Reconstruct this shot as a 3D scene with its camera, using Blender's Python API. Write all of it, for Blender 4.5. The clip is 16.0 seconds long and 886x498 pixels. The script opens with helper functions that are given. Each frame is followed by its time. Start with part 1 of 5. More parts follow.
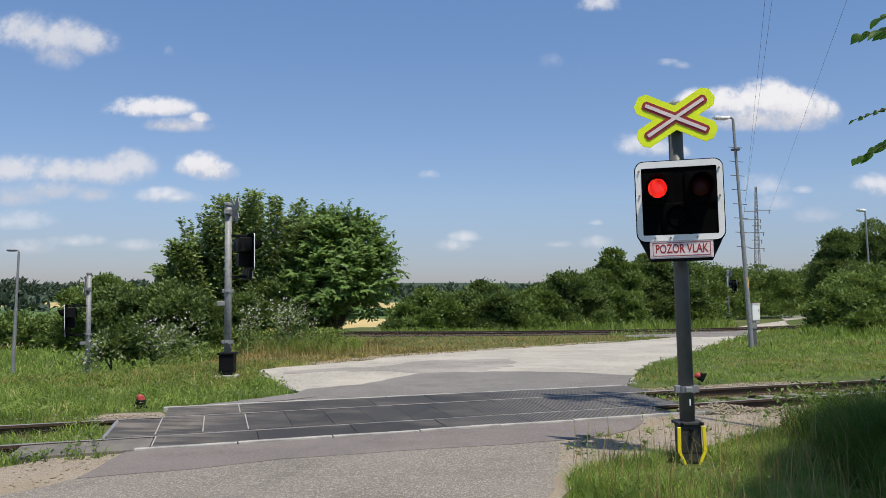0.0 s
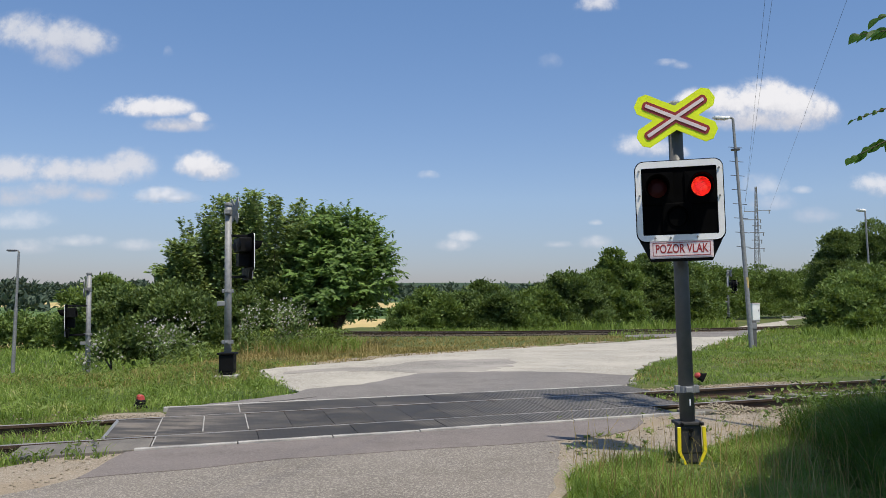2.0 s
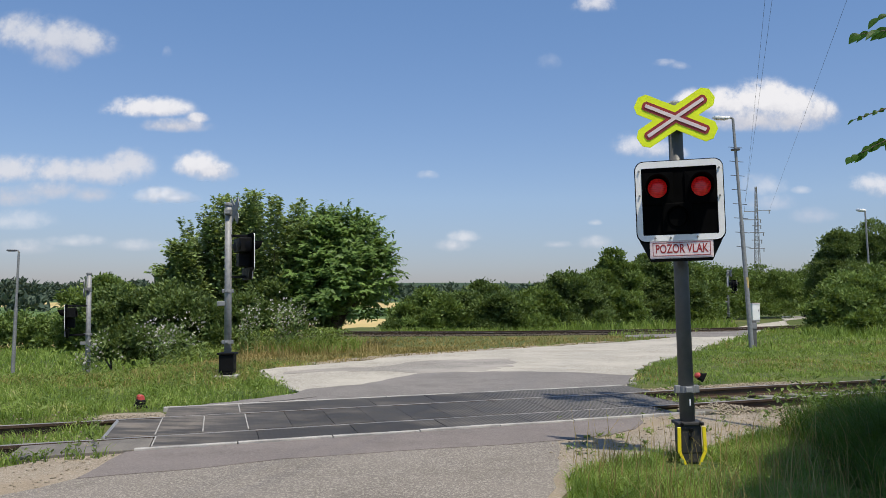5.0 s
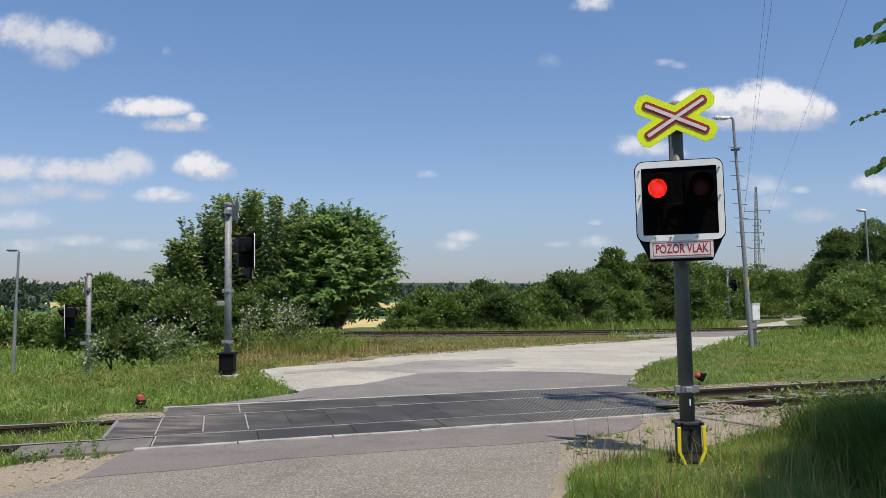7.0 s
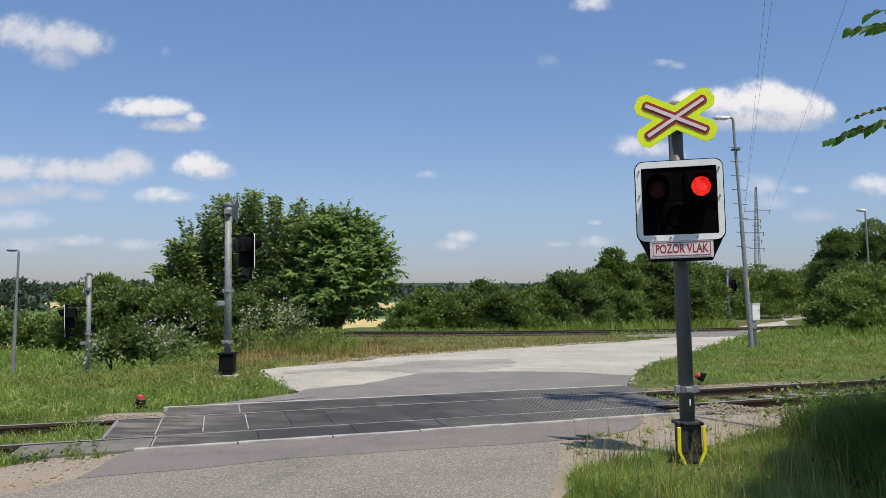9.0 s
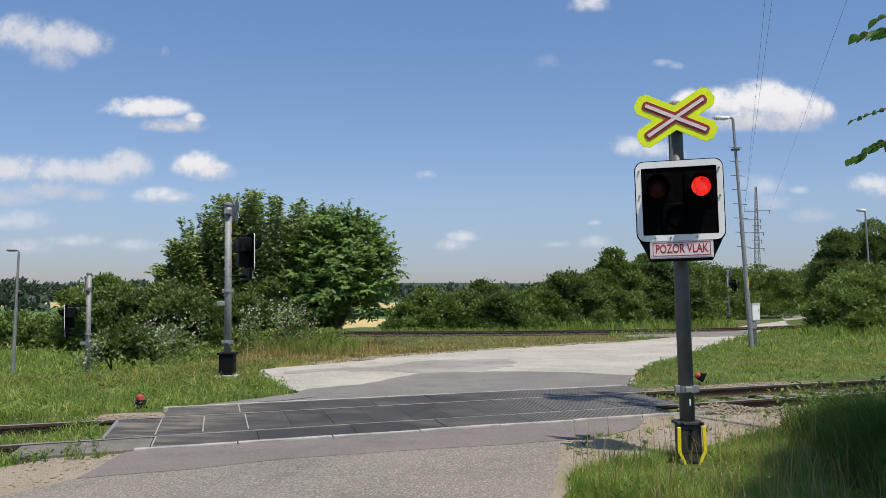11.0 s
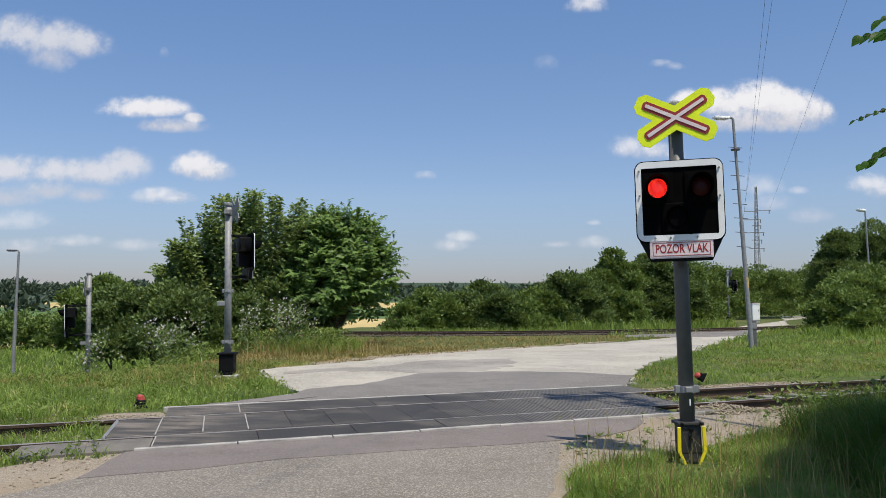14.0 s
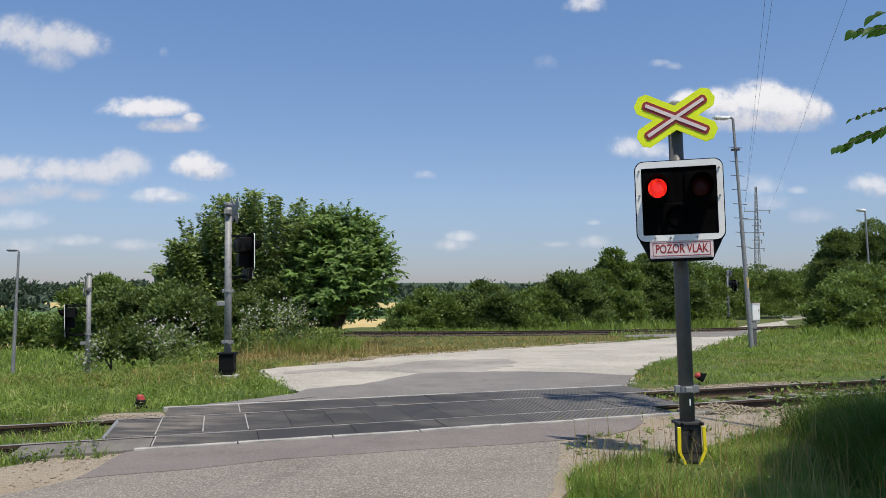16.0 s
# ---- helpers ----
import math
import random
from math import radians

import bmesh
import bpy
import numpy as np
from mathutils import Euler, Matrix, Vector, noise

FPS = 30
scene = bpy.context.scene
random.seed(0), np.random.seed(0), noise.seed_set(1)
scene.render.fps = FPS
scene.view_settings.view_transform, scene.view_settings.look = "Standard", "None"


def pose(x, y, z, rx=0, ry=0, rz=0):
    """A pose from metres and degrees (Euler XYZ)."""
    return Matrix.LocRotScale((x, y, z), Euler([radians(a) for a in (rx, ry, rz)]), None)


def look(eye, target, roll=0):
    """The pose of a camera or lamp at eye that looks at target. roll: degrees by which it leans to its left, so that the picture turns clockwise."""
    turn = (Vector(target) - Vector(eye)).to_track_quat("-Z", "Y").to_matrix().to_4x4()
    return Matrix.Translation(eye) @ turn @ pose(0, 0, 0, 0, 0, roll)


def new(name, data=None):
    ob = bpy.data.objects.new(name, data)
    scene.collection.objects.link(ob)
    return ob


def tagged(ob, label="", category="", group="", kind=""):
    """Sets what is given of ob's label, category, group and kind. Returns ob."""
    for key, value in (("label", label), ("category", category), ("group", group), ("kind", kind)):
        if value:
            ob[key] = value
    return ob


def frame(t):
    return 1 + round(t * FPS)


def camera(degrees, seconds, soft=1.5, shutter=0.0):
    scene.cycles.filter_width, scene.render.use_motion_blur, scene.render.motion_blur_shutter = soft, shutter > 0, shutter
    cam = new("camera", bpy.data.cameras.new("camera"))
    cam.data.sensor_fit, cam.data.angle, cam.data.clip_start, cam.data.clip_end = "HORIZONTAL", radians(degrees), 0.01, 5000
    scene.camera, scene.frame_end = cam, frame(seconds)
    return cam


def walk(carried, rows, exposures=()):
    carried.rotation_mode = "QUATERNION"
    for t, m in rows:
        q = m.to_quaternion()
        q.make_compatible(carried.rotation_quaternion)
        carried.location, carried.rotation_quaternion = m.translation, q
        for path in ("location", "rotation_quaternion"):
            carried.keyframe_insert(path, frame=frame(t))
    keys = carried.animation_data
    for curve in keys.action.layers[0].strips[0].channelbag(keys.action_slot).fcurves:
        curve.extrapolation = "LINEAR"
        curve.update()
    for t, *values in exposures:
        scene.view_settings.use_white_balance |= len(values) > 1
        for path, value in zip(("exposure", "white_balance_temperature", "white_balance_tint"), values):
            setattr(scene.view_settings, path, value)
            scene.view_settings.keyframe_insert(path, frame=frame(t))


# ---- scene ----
cam = camera(55.82, 16.0, soft=0.8)
EYE = (0.0, 0.0, 1.46)
STAND = look(EYE, (0.0, 100.0, 1.46 + 100 * math.tan(radians(3.52))))
walk(cam, [(0.0, STAND), (16.0, STAND)], exposures=[(0.0, 0.0), (16.0, 0.0)])

# ---- daylight: high summer sun behind the viewer's right shoulder ----
SUN_WAY = Vector((0.51, -0.86, 0.0)).normalized()
SUN_EL = radians(67)
world = bpy.data.worlds.new("sky")
scene.world = world
world.use_nodes = True
wn = world.node_tree
sky = wn.nodes.new("ShaderNodeTexSky")
sky.sky_type = "NISHITA"
sky.sun_disc = False
sky.sun_elevation = SUN_EL
sky.sun_rotation = math.atan2(SUN_WAY.x, SUN_WAY.y)
sky.altitude = 200
sky.air_density, sky.dust_density, sky.ozone_density = 1.0, 0.6, 2.2
# summer haze: the air towards the horizon is a little more violet than the clear-sky model
wc, ws, wr, wm = (wn.nodes.new(k) for k in ("ShaderNodeTexCoord", "ShaderNodeSeparateXYZ", "ShaderNodeValToRGB", "ShaderNodeMix"))
wn.links.new(wc.outputs["Generated"], ws.inputs[0])
wn.links.new(ws.outputs[2], wr.inputs[0])
mid_air = wr.color_ramp.elements.new(0.12)
for e, (at, tint) in zip(wr.color_ramp.elements, ((0.0, (0.59, 0.57, 0.745, 1)), (0.12, (0.88, 0.885, 1.0, 1)), (0.40, (0.90, 1.06, 1.22, 1)))):
    e.position, e.color = at, tint
wm.data_type, wm.blend_type = "RGBA", "MULTIPLY"
wm.inputs[0].default_value = 1.0
wn.links.new(sky.outputs[0], wm.inputs[6])
wn.links.new(wr.outputs[0], wm.inputs[7])
wn.links.new(wm.outputs[2], wn.nodes["Background"].inputs[0])
wn.nodes["Background"].inputs[1].default_value = 0.114
sun = new("sun", bpy.data.lights.new("sun", "SUN"))
sun.data.energy, sun.data.angle, sun.data.color = 4.8, radians(0.53), (1.0, 0.925, 0.79)
to_sun = Vector((SUN_WAY.x * math.cos(SUN_EL), SUN_WAY.y * math.cos(SUN_EL), math.sin(SUN_EL)))
sun.matrix_world = look(to_sun * 60, (0, 0, 0))


# ---- materials ----
class Nodes:
    """Short way to write a node material."""

    def __init__(self, name):
        self.m = bpy.data.materials.new(name)
        self.m.use_nodes = True
        self.t = self.m.node_tree
        self.b = self.t.nodes["Principled BSDF"]
        self.out = self.t.nodes["Material Output"]

    def put(self, socket, value):
        if isinstance(value, bpy.types.NodeSocket):
            self.t.links.new(value, socket)
        elif isinstance(value, (tuple, list)) and len(value) == 3 and socket.type == "RGBA":
            socket.default_value = (*value, 1)
        else:
            socket.default_value = value

    def math(self, op, a, b=0.0, c=0.0, clamp=False):
        n = self.t.nodes.new("ShaderNodeMath")
        n.operation, n.use_clamp = op, clamp
        for s, v in zip(n.inputs, (a, b, c)):
            self.put(s, v)
        return n.outputs[0]

    def coords(self, kind="Object"):
        return self.t.nodes.new("ShaderNodeTexCoord").outputs[kind]

    def position(self):
        return self.t.nodes.new("ShaderNodeNewGeometry").outputs["Position"]

    def island(self):
        return self.t.nodes.new("ShaderNodeNewGeometry").outputs["Random Per Island"]

    def random(self):
        return self.t.nodes.new("ShaderNodeObjectInfo").outputs["Random"]

    def noise(self, vector, scale, detail=4.0, rough=0.55, stretch=None):
        if stretch:
            mp = self.t.nodes.new("ShaderNodeMapping")
            mp.inputs["Scale"].default_value = stretch
            self.put(mp.inputs[0], vector)
            vector = mp.outputs[0]
        n = self.t.nodes.new("ShaderNodeTexNoise")
        self.put(n.inputs["Vector"], vector)
        n.inputs["Scale"].default_value, n.inputs["Detail"].default_value, n.inputs["Roughness"].default_value = scale, detail, rough
        return n.outputs["Fac"]

    def cells(self, vector, scale, out="Distance"):
        n = self.t.nodes.new("ShaderNodeTexVoronoi")
        self.put(n.inputs["Vector"], vector)
        n.inputs["Scale"].default_value = scale
        return n.outputs[out]

    def ramp(self, fac, stops):
        n = self.t.nodes.new("ShaderNodeValToRGB")
        while len(n.color_ramp.elements) < len(stops):
            n.color_ramp.elements.new(0.5)
        for e, (p, c) in zip(n.color_ramp.elements, stops):
            e.position, e.color = p, (*c, 1) if len(c) == 3 else c
        self.put(n.inputs[0], fac)
        return n.outputs[0]

    def step(self, x, lo, hi, a=0.0, b=1.0):
        n = self.t.nodes.new("ShaderNodeMapRange")
        n.interpolation_type = "SMOOTHSTEP"
        for s, v in zip(n.inputs, (x, lo, hi, a, b)):
            self.put(s, v)
        return n.outputs[0]

    def mix(self, fac, a, b, how="MIX"):
        n = self.t.nodes.new("ShaderNodeMix")
        n.data_type, n.blend_type = "RGBA", how
        self.put(n.inputs[0], fac), self.put(n.inputs[6], a), self.put(n.inputs[7], b)
        return n.outputs[2]

    def split(self, vector):
        n = self.t.nodes.new("ShaderNodeSeparateXYZ")
        self.put(n.inputs[0], vector)
        return n.outputs

    def bump(self, height, strength=0.3, distance=0.01):
        n = self.t.nodes.new("ShaderNodeBump")
        n.inputs["Strength"].default_value, n.inputs["Distance"].default_value = strength, distance
        self.put(n.inputs["Height"], height)
        self.put(self.b.inputs["Normal"], n.outputs[0])

    def done(self, color=None, rough=None, metal=None, spec=None):
        for key, v in (("Base Color", color), ("Roughness", rough), ("Metallic", metal), ("Specular IOR Level", spec)):
            if v is not None:
                self.put(self.b.inputs[key], v)
        return self.m


def worn(name, color, rough=0.5, metal=0.0, vary=0.25, scale=9.0, dirt=(0.09, 0.075, 0.055), dirt_amount=0.25, bump=0.1, spec=0.5):
    """A painted, plastic or metal surface with grime at two scales."""
    n = Nodes(name)
    p = n.coords()
    coarse, fine = n.noise(p, scale, 5), n.noise(p, scale * 9, 3)
    shade = n.step(coarse, 0.3, 0.75, 1 - vary, 1 + vary * 0.3)
    c = n.mix(1.0, color, n.ramp(shade, [(0, (0, 0, 0)), (1, (1, 1, 1))]), "MULTIPLY")
    c = n.mix(n.math("MULTIPLY", n.step(fine, 0.5, 0.8), dirt_amount), c, dirt)
    n.bump(fine, bump, 0.004)
    return n.done(c, n.step(coarse, 0.3, 0.7, rough * 0.8, min(1.0, rough * 1.25)), metal, spec)


def leafy(name, dark, light, rough=0.45, through_light=0.3, yellow=None):
    """Foliage: colour drawn per leaf, light passing through the blades."""
    n = Nodes(name)
    r = n.island()
    big = n.noise(n.position(), 1.3, 4, 0.6)
    f = n.math("ADD", n.math("MULTIPLY", r, 0.42), n.math("MULTIPLY", n.step(big, 0.28, 0.72), 0.58))
    stops = [(0.15, dark), (0.75, light)]
    if yellow:
        stops.append((0.97, yellow))
    c = n.ramp(f, stops)
    n.done(c, rough, 0.0, 0.2)
    tr = n.t.nodes.new("ShaderNodeBsdfTranslucent")
    n.put(tr.inputs[0], n.mix(0.5, c, (light[0] * 1.5, light[1] * 1.4, light[2] * 0.5)))
    mx = n.t.nodes.new("ShaderNodeMixShader")
    mx.inputs[0].default_value = through_light
    n.t.links.new(n.b.outputs[0], mx.inputs[1])
    n.t.links.new(tr.outputs[0], mx.inputs[2])
    n.t.links.new(mx.outputs[0], n.out.inputs[0])
    return n.m


def ground_material():
    n = Nodes("meadow_and_fields")
    p = n.position()
    x, y, z = n.split(p)
    a, b, c3 = n.noise(p, 0.35, 5), n.noise(p, 3.2, 5), n.noise(p, 26, 4)
    near = n.ramp(n.math("ADD", n.math("MULTIPLY", a, 0.55), n.math("MULTIPLY", b, 0.5)),
                  [(0.3, (0.035, 0.06, 0.014)), (0.5, (0.075, 0.11, 0.026)), (0.62, (0.15, 0.15, 0.05)), (0.75, (0.22, 0.18, 0.085))])
    near = n.mix(n.step(c3, 0.35, 0.7, 0.0, 0.45), near, (0.05, 0.045, 0.022))
    wob = n.math("MULTIPLY", n.math("SUBTRACT", n.noise(p, 0.012, 2), 0.5), 60.0)
    q = n.math("ADD", n.math("ADD", y, n.math("MULTIPLY", x, 0.12)), wob)
    rows = n.noise(p, 0.05, 4, stretch=(1, 6, 1))
    wheat = n.ramp(rows, [(0.3, (0.42, 0.32, 0.13)), (0.7, (0.55, 0.43, 0.20))])
    crop = n.ramp(rows, [(0.3, (0.07, 0.13, 0.04)), (0.7, (0.13, 0.19, 0.07))])
    wood = n.ramp(n.noise(p, 0.02, 6, 0.7), [(0.3, (0.03, 0.055, 0.03)), (0.7, (0.06, 0.09, 0.045))])
    far = n.mix(n.step(q, 318, 326), wheat, crop)
    far = n.mix(n.step(q, 470, 480), far, wheat)
    far = n.mix(n.step(q, 640, 660), far, crop)
    far = n.mix(n.step(y, 900, 980), far, wood)
    c = n.mix(n.step(y, 95, 130), near, far)
    n.bump(n.math("ADD", b, n.math("MULTIPLY", c3, 0.6)), 0.5, 0.04)
    return n.done(c, 0.95, 0.0, 0.2)


def asphalt(name, base, speck, coarse=70.0, patch=0.5, tan=0.0, bump=0.35):
    """Rolled asphalt or old concrete: chippings, stains and worn lighter tracks."""
    n = Nodes(name)
    p = n.position()
    big, mid = n.noise(p, 0.45, 5, 0.6), n.noise(p, 1.1, 8, 0.7)
    chips = n.cells(p, coarse, "Color")
    chip = n.split(chips)[0]
    fine = n.noise(p, 150, 2)
    c = n.mix(n.step(chip, 0.55, 1.0, 0.0, 0.95), base, speck)
    c = n.mix(n.step(chip, 0.0, 0.25, 0.55, 0.0), c, tuple(v * 0.4 for v in base))
    c = n.mix(n.math("MULTIPLY", n.step(big, 0.4, 0.66), patch), c, tuple(min(1.0, v * 1.5) for v in base))
    c = n.mix(n.step(mid, 0.5, 0.75, 0.0, 0.45), c, tuple(v * 0.6 for v in base))
    if tan:
        c = n.mix(n.step(n.noise(p, 1.3, 4), 0.45, 0.65, 0.0, tan), c, (0.30, 0.23, 0.15))
    n.bump(n.math("ADD", n.math("MULTIPLY", chip, 0.7), fine), bump, 0.006)
    return n.done(c, n.step(mid, 0.3, 0.7, 0.75, 0.92), 0.0, 0.35)


def rubber_material():
    n = Nodes("moulded_rubber")
    p = n.coords()
    x, y, z = n.split(p)
    rnd = n.random()
    dust = n.noise(n.position(), 1.6, 5)
    ribs = n.math("SINE", n.math("MULTIPLY", n.math("SUBTRACT", x, n.math("MULTIPLY", y, 0.146)), 114.0))
    wx, wy, wz = n.split(n.position())
    kept = n.step(n.math("ADD", wx, n.math("MULTIPLY", dust, 1.2)), 0.2, 2.4, 0.02, 1.0)
    c = n.mix(rnd, (0.040, 0.037, 0.035), (0.058, 0.054, 0.051))
    c = n.mix(n.step(dust, 0.42, 0.75, 0.0, 0.5), c, (0.14, 0.125, 0.11))
    grey = n.noise(n.position(), 3.0, 6, 0.7, stretch=(0.5, 1.6, 1))
    c = n.mix(n.math("MULTIPLY", n.step(wx, -1.7, -3.1), n.step(grey, 0.42, 0.66, 0.05, 0.75)), c, (0.23, 0.20, 0.165))
    c = n.mix(n.math("MULTIPLY", n.step(ribs, 0.0, 0.6, 0.0, 0.95), kept), c, (0.19, 0.18, 0.165))
    n.bump(n.math("MULTIPLY", n.step(ribs, -0.3, 0.5), kept), 0.9, 0.012)
    return n.done(c, n.step(dust, 0.3, 0.7, 0.66, 0.85), 0.0, 0.3)


def glow(name, color, strength):
    n = Nodes(name)
    p = n.coords()
    x, y, z = n.split(p)
    diag = n.math("SINE", n.math("MULTIPLY", n.math("ADD", x, n.math("MULTIPLY", z, 1.7)), 190.0))
    f = n.math("ADD", n.step(n.noise(p, 60, 3), 0.3, 0.7, 0.25, 1.0), n.math("MULTIPLY", diag, 0.22))
    n.put(n.b.inputs["Emission Color"], n.mix(n.step(n.noise(p, 25, 2), 0.45, 0.7), color, (color[0], color[1] * 4.5, color[2] * 2.2)))
    n.put(n.b.inputs["Emission Strength"], n.math("MULTIPLY", f, strength))
    return n.done((0.3, 0.01, 0.01), 0.25)


M_GROUND = ground_material()
M_ROAD = asphalt("worn_light_asphalt", (0.182, 0.160, 0.136), (0.40, 0.36, 0.305), 100.0, 0.4, 0.0, 0.6)
M_STRIP = asphalt("smooth_newer_asphalt", (0.165, 0.142, 0.130), (0.23, 0.20, 0.185), 110.0, 0.35)
M_DARK = asphalt("dark_asphalt", (0.165, 0.150, 0.138), (0.26, 0.24, 0.22), 80.0, 0.5)
M_PALE = asphalt("sun_bleached_concrete", (0.345, 0.318, 0.27), (0.48, 0.445, 0.38), 40.0, 0.5)
M_WORN = asphalt("patched_grey_asphalt", (0.235, 0.215, 0.19), (0.36, 0.335, 0.30), 60.0, 0.9)
M_DIRT = asphalt("stony_dirt", (0.25, 0.205, 0.15), (0.45, 0.41, 0.34), 90.0, 0.5, 0.5, 0.9)
M_SEAM = worn("dark_bitumen_seam", (0.05, 0.045, 0.04), 0.9)
M_RUBBER = rubber_material()
M_BEAM = worn("pale_concrete_beam", (0.42, 0.40, 0.37), 0.9, 0, 0.35, 6, dirt_amount=0.5, bump=0.4)
M_SLAB = worn("dusty_grey_slab", (0.17, 0.155, 0.135), 0.9, 0, 0.4, 5, (0.30, 0.25, 0.18), 0.6, 0.4)
M_BALLAST2 = worn("brown_stained_ballast", (0.11, 0.085, 0.062), 0.95, 0, 0.4, 5, (0.08, 0.06, 0.04), 0.5, 0.4)
M_RAIL = worn("rusty_rail_steel", (0.085, 0.055, 0.038), 0.7, 0.35, 0.4, 8, (0.17, 0.085, 0.04), 0.5, 0.3)
M_RAILTOP = worn("polished_rail_head", (0.34, 0.31, 0.28), 0.55, 0.45, 0.3, 5)
M_SLEEPER = worn("grey_concrete_sleeper", (0.25, 0.235, 0.21), 0.95, 0, 0.35, 7, dirt_amount=0.5, bump=0.4)
M_GALV = worn("galvanised_steel", (0.30, 0.305, 0.31), 0.62, 0.25, 0.3, 14, (0.16, 0.15, 0.14), 0.35)
M_POLE = worn("grey_painted_pole", (0.125, 0.122, 0.118), 0.55, 0.05, 0.25, 7, (0.07, 0.065, 0.06), 0.4)
M_BLACK = worn("black_painted_sheet", (0.005, 0.005, 0.0055), 0.6, 0, 0.3, 9, (0.016, 0.015, 0.014), 0.3, spec=0.18)
M_FOOT = worn("greyed_black_cast_iron", (0.030, 0.029, 0.028), 0.6, 0, 0.3, 9, (0.055, 0.05, 0.045), 0.4)
M_PIT = worn("sooty_black_lamp_case", (0.0028, 0.0028, 0.003), 0.9, 0, 0.2, 9, (0.004, 0.004, 0.004), 0.2, spec=0.04)
M_WHITE = worn("white_reflective_sheet", (0.90, 0.90, 0.89), 0.4, 0, 0.06, 6, (0.45, 0.42, 0.38), 0.12)
M_SIGNWHITE = worn("pinkish_white_sheet", (0.82, 0.70, 0.70), 0.45, 0, 0.08, 6, (0.45, 0.38, 0.36), 0.15)
M_RED = worn("weathered_red_sheet", (0.33, 0.03, 0.03), 0.5, 0, 0.15, 8, (0.2, 0.08, 0.07), 0.2)
M_LIME = worn("fluorescent_lime_sheet", (0.86, 1.0, 0.012), 0.45, 0, 0.05, 6, (0.5, 0.6, 0.05), 0.08)
M_FADED = worn("faded_ochre_band", (0.55, 0.40, 0.16), 0.6, 0, 0.3, 9)
M_YELLOW = worn("yellow_guard_paint", (0.85, 0.68, 0.02), 0.45, 0, 0.1, 9, (0.25, 0.19, 0.05), 0.25)
M_GLOW = glow("lit_red_signal_glass", (1.0, 0.016, 0.012), 1.3)
M_DIM = glow("fading_red_signal_glass", (0.75, 0.008, 0.012), 0.24)
M_DARKRED = worn("unlit_red_signal_glass", (0.05, 0.003, 0.004), 0.35, 0, 0.3, 60, (0.015, 0.002, 0.002), 0.6, spec=0.15)
M_GREYGLASS = worn("unlit_smoked_signal_glass", (0.004, 0.004, 0.005), 0.35, 0, 0.3, 60, (0.006, 0.006, 0.006), 0.3, spec=0.12)
M_REDCAP = worn("faded_red_plastic", (0.46, 0.06, 0.05), 0.45, 0, 0.12, 14)
M_BARK = worn("brown_bark", (0.10, 0.075, 0.05), 0.95, 0, 0.4, 18, (0.03, 0.025, 0.018), 0.6, 0.8)
M_STONE = worn("limestone_ballast", (0.37, 0.31, 0.225), 0.95, 0, 0.4, 5, (0.14, 0.11, 0.08), 0.5, 0.4)
M_CABLE = worn("dark_conductor", (0.10, 0.10, 0.11), 0.6, 0.4, 0.1, 3)
M_BUSH = leafy("hedge_leaves", (0.035, 0.066, 0.016), (0.19, 0.27, 0.075))
M_BUSH2 = leafy("bramble_leaves", (0.036, 0.062, 0.018), (0.155, 0.22, 0.07))
M_MAPLE = leafy("field_maple_leaves", (0.05, 0.090, 0.028), (0.27, 0.355, 0.135))
M_WALNUT = leafy("walnut_leaves", (0.045, 0.090, 0.020), (0.195, 0.30, 0.080))
M_NEARLEAF = leafy("overhanging_leaves", (0.05, 0.12, 0.02), (0.13, 0.27, 0.05), 0.4, 0.55)
M_GRASS = leafy("green_grass", (0.062, 0.120, 0.024), (0.29, 0.395, 0.092), 0.55, 0.38, (0.58, 0.50, 0.26))
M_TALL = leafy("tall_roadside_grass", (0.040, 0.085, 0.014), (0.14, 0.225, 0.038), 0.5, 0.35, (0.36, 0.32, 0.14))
M_DRY = leafy("dry_grass", (0.15, 0.135, 0.045), (0.40, 0.31, 0.13), 0.6, 0.3, (0.54, 0.41, 0.20))
M_WEED = leafy("broad_verge_weeds", (0.06, 0.105, 0.026), (0.22, 0.29, 0.08), 0.5, 0.3)
M_FLOWER = leafy("whitish_seed_heads", (0.33, 0.31, 0.30), (0.56, 0.53, 0.53), 0.8, 0.3)
# distance haze is put into these leaf colours: paler and bluer than nearer foliage
M_HAZE_WOOD = leafy("haze_tinted_woodland", (0.050, 0.080, 0.060), (0.105, 0.140, 0.100), 0.8, 0.15)


# ---- building helpers ----
def part(name, bm, material, parent, label=""):
    """Link a bmesh as one mesh object under a thing or part."""
    me = bpy.data.meshes.new(name)
    bm.to_mesh(me)
    bm.free()
    for m in material if isinstance(material, (list, tuple)) else [material]:
        me.materials.append(m)
    ob = new(name, me)
    if parent is not None:
        ob.parent = parent
    if label:
        ob["label"] = label
    return ob


def empty(name, m, label, category, group="", kind=""):
    ob = new(name)
    ob.matrix_basis = m
    return tagged(ob, label, category, group, kind)


def box(bm, sx, sy, sz, x=0, y=0, z=0, rot=None, bevel=0.0):
    """A box centred at x, y, z with bevelled edges."""
    got = bmesh.ops.create_cube(bm, size=1.0)
    vs = got["verts"]
    m = Matrix.Translation((x, y, z)) @ (rot.to_4x4() if rot else Matrix.Identity(4)) @ Matrix.Diagonal((sx, sy, sz, 1))
    bmesh.ops.transform(bm, matrix=m, verts=vs)
    if bevel:
        es = list({e for v in vs for e in v.link_edges})
        bmesh.ops.bevel(bm, geom=es, offset=bevel, segments=2, affect="EDGES", profile=0.5)
    return bm


